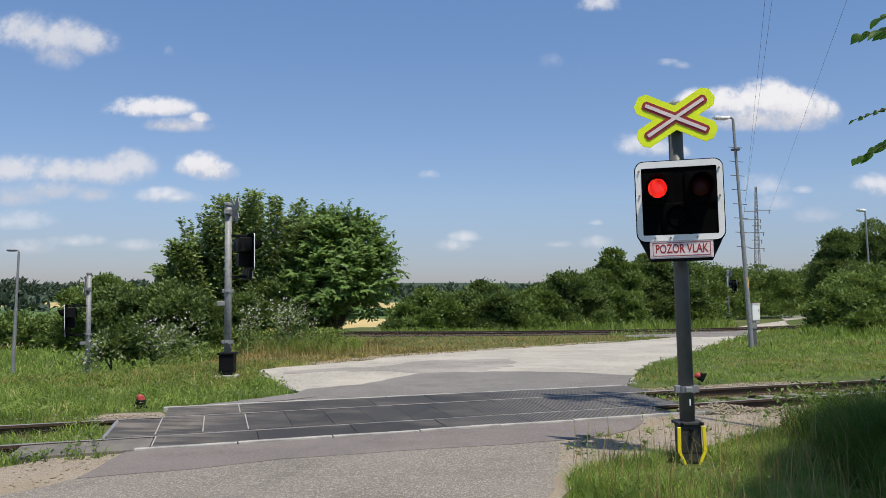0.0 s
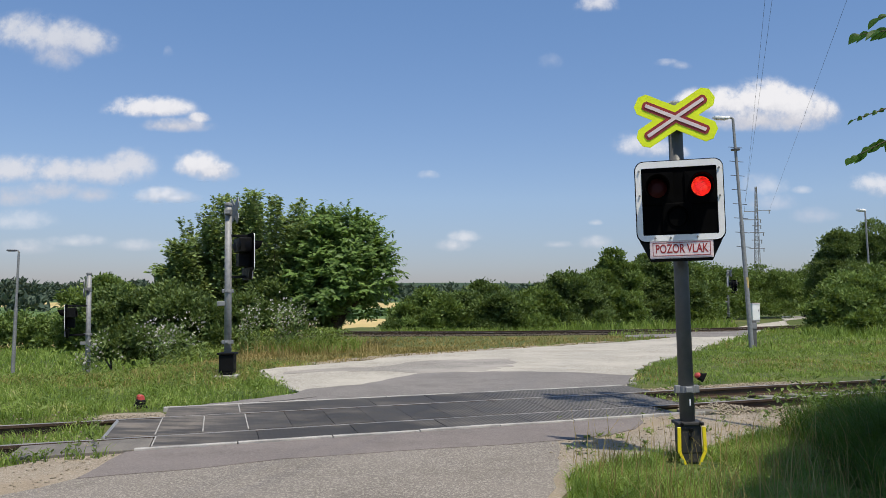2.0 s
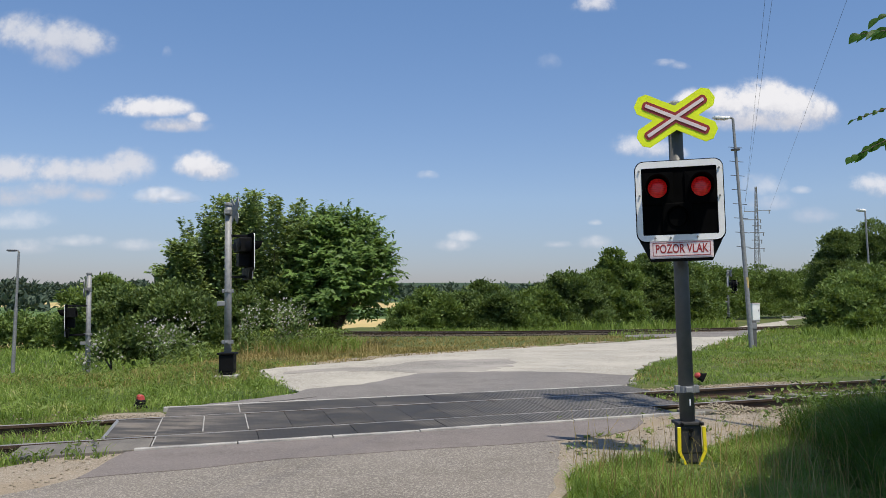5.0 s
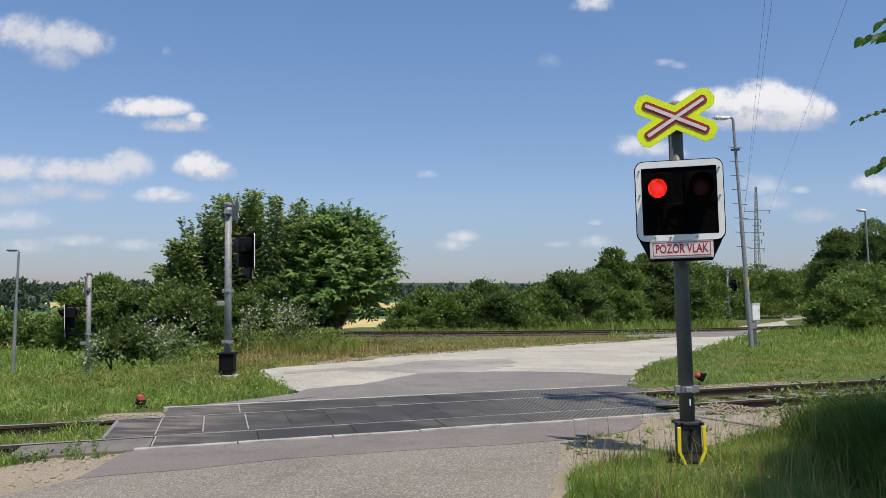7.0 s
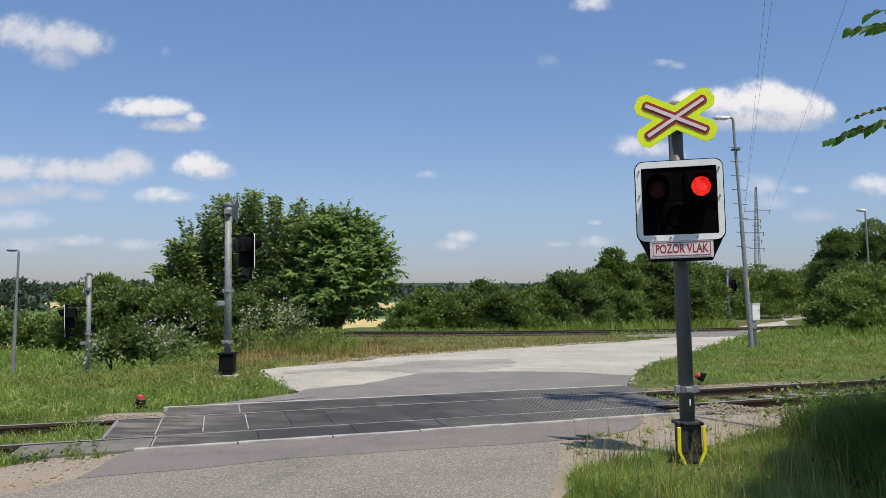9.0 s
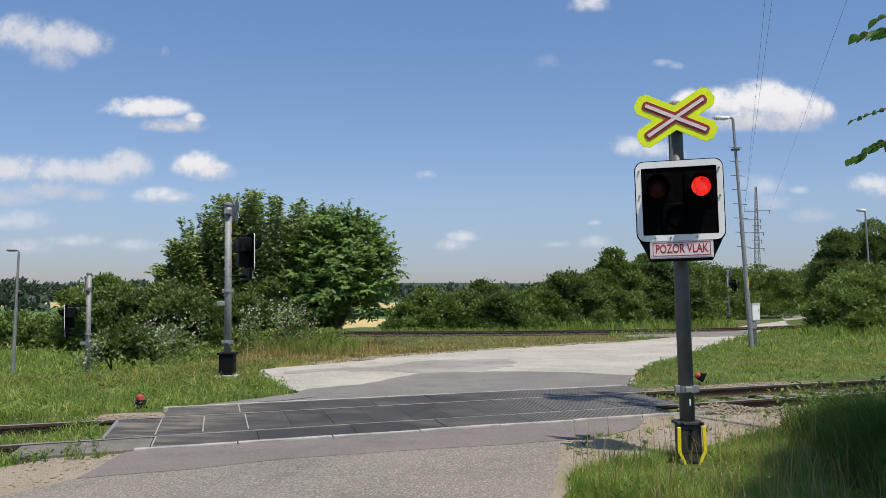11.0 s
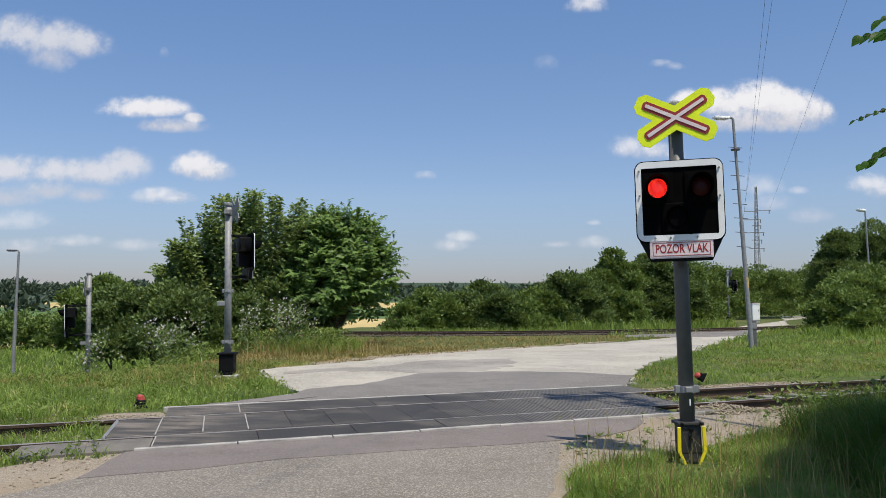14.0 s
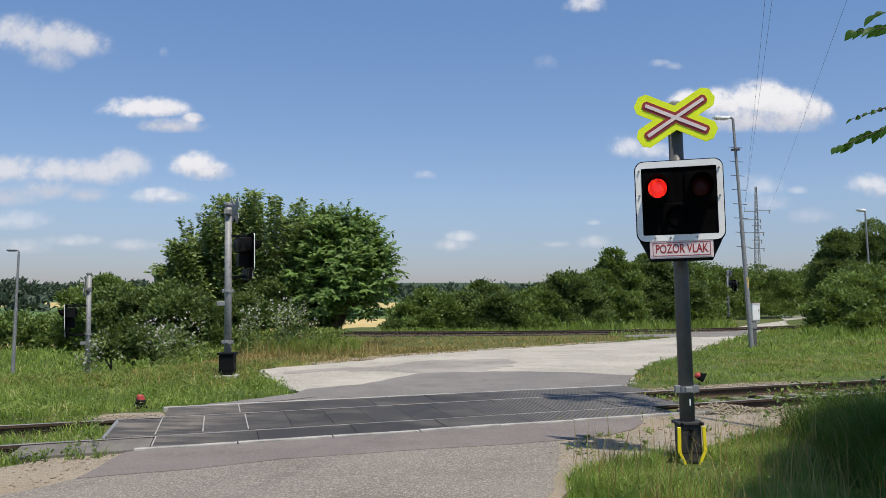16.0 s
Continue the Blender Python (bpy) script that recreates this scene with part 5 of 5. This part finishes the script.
# ---- lamps, pylon and line ----
def street_lamp(label, base, top, r, arm, head, pegs=False, band=None, head_mat=None):
    """A tapered post with an outreach arm and a flat lantern."""
    b, t = Vector(base), Vector(top)
    thing = empty("street_lamp", pose(*base), label, "street lamp", "street lamps")
    up = t - b
    bm = bmesh.new()
    tube(bm, (0, 0, -0.2), up * 0.55, r, r * 0.85, 16)
    tube(bm, up * 0.55, up, r * 0.68, r * 0.55, 16)
    tube(bm, up * 0.535, up * 0.56, r * 0.95, r * 0.6, 16)
    part("post", bm, M_GALV, thing)
    bm = bmesh.new()
    e = up + Vector(arm)
    tube(bm, up, up + Vector((arm[0] * 0.25, arm[1] * 0.25, abs(arm[2]) * 0.4 + 0.03)), r * 0.5, r * 0.42, 10)
    tube(bm, up + Vector((arm[0] * 0.25, arm[1] * 0.25, abs(arm[2]) * 0.4 + 0.03)), e, r * 0.42, r * 0.4, 10)
    part("arm", bm, M_GALV, thing)
    bm = bmesh.new()
    w = Vector((arm[0], arm[1], 0)).normalized()
    rot = Matrix(((w.x, -w.y, 0), (w.y, w.x, 0), (0, 0, 1)))
    box(bm, head, head * 0.38, head * 0.17, *(e + w * head * 0.35), rot, head * 0.05)
    lantern = part("lantern", bm, head_mat or M_WHITE, thing, "flat pale lantern")
    bm = bmesh.new()
    c = e + w * head * 0.38
    box(bm, head * 0.7, head * 0.28, head * 0.06, c.x, c.y, c.z - head * 0.1, rot, head * 0.02)
    part("diffuser", bm, M_SIGNWHITE, lantern)
    if pegs:
        for i in range(8):
            q = up * (0.44 + i * 0.062)
            bm = bmesh.new()
            tube(bm, q + Vector((-0.21, 0.0, 0.02)), q + Vector((0.21, 0.0, -0.01)), 0.010, None, 6)
            part("climbing_peg", bm, M_CABLE, thing)
        bm = bmesh.new()
        q = up * 0.865
        tube(bm, q - Vector((0, 0, 0.02)), q + Vector((0, 0, 0.02)), 0.14, None, 12)
        part("collar", bm, M_CABLE, thing)
    if band:
        bm = bmesh.new()
        q = up * band
        tube(bm, q - up.normalized() * 0.16, q + up.normalized() * 0.16, r * 0.93, r * 0.93, 16)
        part("band", bm, M_FADED, thing, "faded yellow marking band")
    return thing


street_lamp("galvanised lamp post with climbing pegs, leaning beside the road", (9.30, 25.3, 0.0), (8.87, 25.3, 7.0), 0.072, (-0.22, -0.05, 0.02), 0.5, True, 0.285)
street_lamp("slim grey lamp post standing by the lower road", (-15.33, 30.0, float(height(-15.33, 30.0))), (-15.24, 30.0, 3.2), 0.07, (-0.10, -0.03, 0.05), 0.34, head_mat=M_CABLE)
street_lamp("pale lamp post behind the roadside bushes", (25.6, 50.0, 0.0), (25.35, 50.0, 6.8), 0.085, (-0.15, -0.1, 0.05), 0.7)

pylon = empty("power_pylon", pose(41.4, 110.0, float(height(41.4, 110.0))), "slim steel lattice pylon carrying three wires", "pylon")
PZ = float(height(41.4, 110.0))
TOPZ = 16.5 - PZ
bm = bmesh.new()
legs = [(-1, -1), (1, -1), (1, 1), (-1, 1)]


def leg_at(i, f):
    w = 0.42 * (1 - f) + 0.09 * f
    return Vector((legs[i % 4][0] * w, legs[i % 4][1] * w, TOPZ * f))


for i in range(4):
    bm = bmesh.new()
    tube(bm, leg_at(i, 0), leg_at(i, 1), 0.045, 0.035, 4)
    part("leg", bm, M_GALV, pylon)
bm = bmesh.new()
for j in range(18):
    f0, f1 = j / 18, (j + 1) / 18
    for i in range(4):
        tube(bm, leg_at(i, f0), leg_at(i + 1, f1), 0.018, None, 4)
        tube(bm, leg_at(i + 1, f0), leg_at(i, f1), 0.018, None, 4)
part("lattice", bm, M_GALV, pylon)
for z, x0, x1 in ((13.35, -0.2, 1.9), (13.2, -1.6, 0.2), (12.1, -1.8, 0.6), (10.4, -0.9, 1.0), (8.3, -1.0, 1.0), (9.4, -0.7, 0.7), (11.3, -0.6, 0.6)):
    bm = bmesh.new()
    box(bm, x1 - x0, 0.09, 0.09, (x0 + x1) / 2, 0, z - PZ)
    tube(bm, (x1 * 0.9, 0, z - PZ), (x1 * 0.9, 0, z - PZ - 0.45), 0.06, None, 6)
    part("crossarm", bm, M_GALV, pylon)


def wire(a, b, sag, r):
    """A hanging conductor."""
    bm = bmesh.new()
    a, b = Vector(a), Vector(b)
    prev = None
    for i in range(25):
        t = i / 24
        p = a.lerp(b, t) - Vector((0, 0, sag * 4 * t * (1 - t)))
        if prev is not None:
            tube(bm, prev, p, r, None, 5, False)
        prev = p
    ob = part("power_line", bm, M_CABLE, None)
    return tagged(ob, "thin dark overhead power line running from the pylon", "cable", "power lines")


def beyond(x, y, z, k=3.0):
    return (x * k, y * k, 1.46 + (z - 1.46) * k)


wire((39.8, 110, 13.1), beyond(-2.8, -10.0, 7.35), 0.15, 0.008)
wire((39.6, 110, 12.0), beyond(-2.5, -10.0, 7.75), 0.15, 0.008)
wire((43.1, 110, 13.3), beyond(-1.25, -10.0, 7.30), 0.15, 0.008)

cab = empty("cable_cabinet", pose(20.85, 56.0, 0.0), "pale grey cable cabinet beside the far road", "cabinet")
bm = box(bmesh.new(), 0.5, 0.35, 1.1, 0, 0, 0.7, bevel=0.02)
part("body", bm, M_WHITE, cab)
bm = box(bmesh.new(), 0.56, 0.4, 0.06, 0, 0, 1.27, bevel=0.01)
part("lid", bm, M_SIGNWHITE, cab)
bm = box(bmesh.new(), 0.46, 0.3, 0.2, 0, 0, 0.08, bevel=0.01)
part("plinth", bm, M_BEAM, cab)
bm = box(bmesh.new(), 0.02, 0.03, 0.12, 0.16, -0.19, 0.8)
part("handle", bm, M_CABLE, cab)

marker = empty("marker_post", pose(9.62, 26.0, 0.0), "dark roadside marker post behind the lamp post", "post")
bm = box(bmesh.new(), 0.16, 0.10, 0.85, 0, 0, 0.42, bevel=0.02)
part("post", bm, M_POLE, marker)
bm = box(bmesh.new(), 0.17, 0.02, 0.18, 0, -0.06, 0.68, bevel=0.005)
part("reflector", bm, M_GALV, marker)


def track_marker(m, label):
    """A small black trackside unit with a red cap."""
    t = empty("track_marker", m, label, "track marker", "track markers")
    bm = box(bmesh.new(), 0.17, 0.15, 0.14, 0, 0, 0.07, bevel=0.03)
    box(bm, 0.20, 0.06, 0.05, 0, -0.05, 0.03, bevel=0.01)
    part("body", bm, M_BLACK, t)
    bm = bmesh.new()
    tube(bm, (0, 0, 0.12), (-0.02, 0, 0.19), 0.07, 0.062, 14)
    tube(bm, (-0.02, 0, 0.19), (-0.022, 0, 0.215), 0.062, 0.035, 14)
    part("cap", bm, M_REDCAP, t, "bright red cap")
    bm = bmesh.new()
    tube(bm, (0.05, -0.02, 0.1), (0.12, -0.06, 0.0), 0.018, None, 8)
    part("cable", bm, M_BLACK, t)
    return t


track_marker(pose(-4.15, 11.55, 0.0, 0, 8, 20) @ Matrix.Scale(0.8, 4), "small black trackside unit with a red cap by the rails")
track_marker(pose(4.56, 14.75, 0.10, 0, -62, 10) @ Matrix.Scale(0.78, 4), "tipped black trackside unit with a red cap by the rails")

# ---- flowering weeds ----
rng = np.random.default_rng(140)


def weeds(label, spots, h, seed):
    """Stalks with small leaves and pale woolly seed heads."""
    rng = np.random.default_rng(seed)
    thing = empty("thistle_clump", pose(0, 0, 0), label, "weeds", "thistle clumps")
    P, H = [], []
    for x, y, r, k in spots:
        px, py = rng.normal(x, r, k), rng.normal(y, r * 0.6, k)
        hh = h * rng.uniform(0.55, 1.15, k)
        P.append(np.stack((px, py, height(px, py)), 1)), H.append(hh)
    P, H = np.concatenate(P), np.concatenate(H)
    k = len(P)
    ks = 14
    f = rng.uniform(0.05, 0.95, (k, ks))
    pos = np.repeat(P, ks, 0)
    pos[:, 2] += (f * H[:, None]).ravel()
    pos += rng.normal(0, 0.035, pos.shape)
    way = unit(rng, k * ks)
    way[:, 2] = np.abs(way[:, 2]) * 0.6 + 0.2
    L = rng.uniform(0.10, 0.22, k * ks)
    leaf_mesh("foliage", pos, way, unit(rng, k * ks) + np.array((0, 0, 1.0)), L, L * 0.22, M_MAPLE, thing)
    kf = 6
    tip = np.repeat(P, kf, 0)
    tip[:, 2] += np.repeat(H, kf) * rng.uniform(0.8, 1.1, k * kf)
    tip += rng.normal(0, 0.07, tip.shape)
    tagged(leaf_mesh("seed_fluff", tip, unit(rng, k * kf), unit(rng, k * kf), 0.065, 0.055, M_FLOWER, thing), kind="stuff")


weeds("clump of tall weeds with whitish seed heads under the maple", [(-5.35, 23.2, 0.16, 16), (-4.5, 23.4, 0.2, 22), (-4.1, 23.8, 0.2, 16)], 1.3, 141)
weeds("clump of tall weeds with whitish seed heads before the brambles", [(-7.0, 21.0, 0.26, 26), (-8.6, 20.8, 0.2, 14), (-6.3, 21.4, 0.12, 6)], 1.15, 142)

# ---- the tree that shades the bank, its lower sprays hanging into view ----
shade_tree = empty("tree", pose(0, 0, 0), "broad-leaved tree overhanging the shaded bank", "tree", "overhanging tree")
sl = [(4.2, 3.9, 5.0, 0.95, 1.1, 0.6), (4.8, 4.7, 5.0, 0.95, 1.1, 0.6), (5.4, 5.5, 5.1, 1.0, 1.1, 0.6), (6.1, 6.3, 5.3, 1.1, 1.1, 0.7), (5.0, 3.0, 5.2, 1.2, 1.2, 0.7), (6.0, 4.4, 5.5, 1.4, 1.4, 0.9), (7.0, 3.0, 5.9, 1.6, 1.6, 1.2), (7.2, 5.2, 5.9, 1.5, 1.5, 1.1)]
bm = bmesh.new()
tube(bm, (7.4, 3.2, 0.0), (7.2, 3.4, 2.2), 0.20, 0.16, 14)
tube(bm, (7.2, 3.4, 2.2), (7.0, 3.6, 4.6), 0.16, 0.10, 14)
part("trunk", bm, M_BARK, shade_tree)
fork = Vector((7.0, 3.6, 4.3))
for q in sl + [(4.6, 8.0, 7.5, 0, 0, 0), (3.6, 9.6, 7.5, 0, 0, 0)]:
    bm = bmesh.new()
    mid = fork.lerp(Vector(q[:3]), 0.5) + Vector((0.1, 0, 0.3))
    tube(bm, fork, mid, 0.07, 0.045, 8)
    tube(bm, mid, q[:3], 0.045, 0.012, 8)
    part("limb", bm, M_BARK, shade_tree)
crown("crown", sl, 3400, 26, 0.20, 0.26, M_NEARLEAF, shade_tree, 151)
crown("outer_spray", [(3.55, 9.75, 7.5, 0.34, 0.5, 0.2)], 26, 14, 0.15, 0.09, M_NEARLEAF, shade_tree, 152, lumps=0)
crown("outer_spray", [(4.15, 9.9, 7.5, 0.14, 0.4, 0.12), (4.35, 9.1, 7.5, 0.14, 0.5, 0.12), (4.6, 8.3, 7.5, 0.14, 0.4, 0.12)], 40, 14, 0.15, 0.07, M_NEARLEAF, shade_tree, 153, lumps=0)


def broad_leaf(bm, m, length, width, curl):
    """A pointed leaf with a folded midrib, thin but solid along its edge."""
    rows = []
    for i in range(7):
        t = i / 6
        w = width * 0.5 * math.sin(math.pi * min(1.0, t ** 0.8)) * (1.0 if t < 0.97 else 0.2)
        y, z = length * t, -curl * t * t * length
        rows.append([bm.verts.new(m @ Vector((sx * w, y, z + abs(sx) * w * 0.25))) for sx in (-1, 0, 1)])
    for a, b in zip(rows, rows[1:]):
        for j in (0, 1):
            bm.faces.new((a[j], b[j], b[j + 1], a[j + 1]))


def spray(start, tip, count, leaf, seed):
    """A hanging twig with broad leaves; its origin is where it leaves the limb."""
    rnd = random.Random(seed)
    a, b = Vector(start), Vector(tip) - Vector(start)
    bm = bmesh.new()
    tube(bm, (0, 0, 0), b * 0.5 + Vector((0, 0, 0.03)), 0.006, 0.004, 6)
    tube(bm, b * 0.5 + Vector((0, 0, 0.03)), b, 0.004, 0.0015, 6)
    ob = part("spray", bm, M_BARK, shade_tree)
    ob.matrix_basis = Matrix.Translation(a)
    for i in range(count):
        t = 0.2 + 0.8 * i / max(1, count - 1)
        p = b * t + Vector((0, 0, 0.03 * math.sin(math.pi * t)))
        bm = bmesh.new()
        way = b.normalized() * 0.75 + Vector((rnd.uniform(-0.4, 0.4), rnd.uniform(-0.5, 0.5), rnd.uniform(-0.75, -0.1)))
        ay = way.normalized()
        az = Vector((rnd.uniform(-1.1, 1.1), -1.0, rnd.uniform(-0.2, 1.4)))
        ax = ay.cross(az).normalized()
        az = ax.cross(ay)
        q = Matrix((ax, ay, az)).transposed().to_4x4()
        broad_leaf(bm, Matrix.Translation(p) @ q, leaf * rnd.uniform(0.75, 1.2), leaf * rnd.uniform(0.5, 0.72), rnd.uniform(0.1, 0.5))
        part("leaf", bm, M_NEARLEAF, ob)
    return ob, a


SPRAYS = [spray((2.62, 4.0, 2.42), (1.94, 4.0, 2.17), 24, 0.064, 161), spray((2.65, 4.05, 2.80), (2.02, 4.0, 2.76), 11, 0.085, 162), spray((2.8, 4.1, 2.98), (2.14, 4.05, 2.86), 12, 0.07, 163)]
SPRAYS.append(spray((2.35, 4.0, 2.40), (1.985, 4.0, 2.335), 9, 0.035, 164))
bm = bmesh.new()
tube(bm, (5.0, 3.6, 4.9), (3.2, 3.7, 3.6), 0.03, 0.018, 8)
tube(bm, (3.2, 3.7, 3.6), (2.62, 4.02, 2.93), 0.018, 0.010, 8)
tube(bm, (2.62, 4.02, 2.93), (2.60, 4.0, 2.42), 0.010, 0.006, 8)
part("limb", bm, M_BARK, shade_tree)

house = empty("house", pose(-676.0, 1500.0, float(height(-676.0, 1500.0)) + 3.0), "tiny white house on the wooded hill", "house")
bm = box(bmesh.new(), 14, 9, 8, 0, 0, 0)
part("wall", bm, M_WHITE, house)
bm = prism(bmesh.new(), [(-7.6, 4.0), (7.6, 4.0), (0, 9.0)], -5, 5)
part("roof", bm, M_RED, house)

# a fly that darts past the lens
fly = empty("fly", pose(-1.6, 1.2, 1.7), "small dark fly crossing the sky", "insect")
bm = bmesh.new()
bmesh.ops.create_icosphere(bm, subdivisions=2, radius=0.0016, matrix=Matrix.Diagonal((2.2, 1, 0.9, 1)))
bmesh.ops.create_icosphere(bm, subdivisions=1, radius=0.0012, matrix=Matrix.Translation((0.0038, 0, 0.0002)))
part("body", bm, M_BLACK, fly)
for sg in (-1, 1):
    bm = prism(bmesh.new(), [(0.001, 0.0), (-0.001, 0.0025), (-0.0045, 0.003), (-0.0035, 0.0008)], sg * 0.001, sg * 0.00115)
    part("wing", bm, M_GREYGLASS, fly)


# ---- movement ----
def motions():
    # lamps take turns, about 0.58 s each, fading for a tenth of a second between
    period, last = 1.152, 16 * FPS
    for (disc, home), lit in zip(MAIN_DISCS, (True, False)):
        marks = sorted([(0.40 + period * k, False) for k in range(14)] + [(1.07 + period * k, True) for k in range(14)])
        now = 0.0 if lit else 160.0
        rows = [(0.0, home @ pose(0, 0, 0, 0, 0, now))]
        for t, left_on in marks:
            f0 = last - 1 if 16.0 <= t < 16.1 else round(t * FPS)
            if f0 >= last:
                continue
            then = 0.0 if left_on == lit else 160.0
            for f, turn in ((f0 - 4, now), (f0 - 3, 80.0), (f0, 80.0), (f0 + 1, then)):
                rows.append((f / FPS, home @ pose(0, 0, 0, 0, 0, turn)))
            now = then
        if rows[-1][0] < 15.99:
            rows.append((16.0, home @ pose(0, 0, 0, 0, 0, now)))
        walk(disc, rows)
    for ob, (x, y, z), (dx, dz) in CLOUDS:
        walk(ob, [(0.0, pose(x, y, z)), (8.0, pose(x + dx * 0.5, y, z + dz * 0.5)), (16.0, pose(x + dx, y, z + dz))])

    # the hanging sprays nod in the wind: seconds, swing and sink of the tips
    wind = [(0, 0.049, 0.024), (0.5, 0.038, 0.005), (1, 0.016, 0.000), (1.5, 0.014, -0.024), (2, 0.022, 0.022), (2.6, 0.032, 0.024), (3, 0.032, 0.016), (3.5, 0.003, 0.003), (4, 0.000, 0.003), (4.8, 0.027, 0.022), (5.6, 0.011, -0.005), (6.5, -0.005, 0.000), (7, 0.084, 0.073), (7.5, 0.070, 0.051), (8, 0.030, -0.005), (8.5, -0.022, -0.019), (9, -0.049, -0.054), (9.8, -0.011, -0.022), (10.6, 0.022, 0.022), (11.5, 0.016, 0.027), (12, 0.030, 0.030), (12.5, 0.084, 0.076), (13, 0.070, 0.070), (13.5, 0.041, 0.057), (14, 0.057, 0.049), (14.5, 0.005, 0.011), (15, -0.038, -0.049), (15.5, -0.051, -0.049), (16, -0.022, -0.024)]
    for i, (ob, a) in enumerate(SPRAYS):
        k = (1.0, 0.35, 0.3, 0.15)[i]
        walk(ob, [(t, Matrix.Translation(a + Vector((dx * k, 0, 0))) @ pose(0, 0, 0, 0, -math.degrees(dz * k / 0.6), math.degrees(dx * k * 0.2))) for t, dx, dz in wind])

    # the crowns stir a little
    for ob, k in ((WALNUT_CROWN, 0.022), (MAPLE_SHOOTS, 0.014)):
        walk(ob, [(t, pose(k * math.sin(t * 1.9) + 0.5 * k * math.sin(t * 4.3 + 1), 0, 0.4 * k * math.sin(t * 2.7 + 2))) for t in np.arange(0.0, 16.01, 0.5).tolist()])
    walk(fly, [(0.0, pose(-1.6, 1.2, 1.80)), (2.3, pose(-1.4, 1.2, 1.78)), (2.4, pose(-0.75, 1.2, 1.77)), (2.5, pose(0.038, 1.2, 1.765)), (2.6, pose(0.85, 1.2, 1.77)), (3.0, pose(2.4, 1.2, 1.8)),
               (14.2, pose(2.4, 2.0, 1.86)), (14.4, pose(1.5, 2.0, 1.84)), (14.5, pose(0.325, 2.0, 1.815)), (14.6, pose(-1.2, 2.0, 1.80)), (15.0, pose(-3.0, 2.0, 1.8)), (16.0, pose(-3.2, 2.0, 1.8))])


motions()
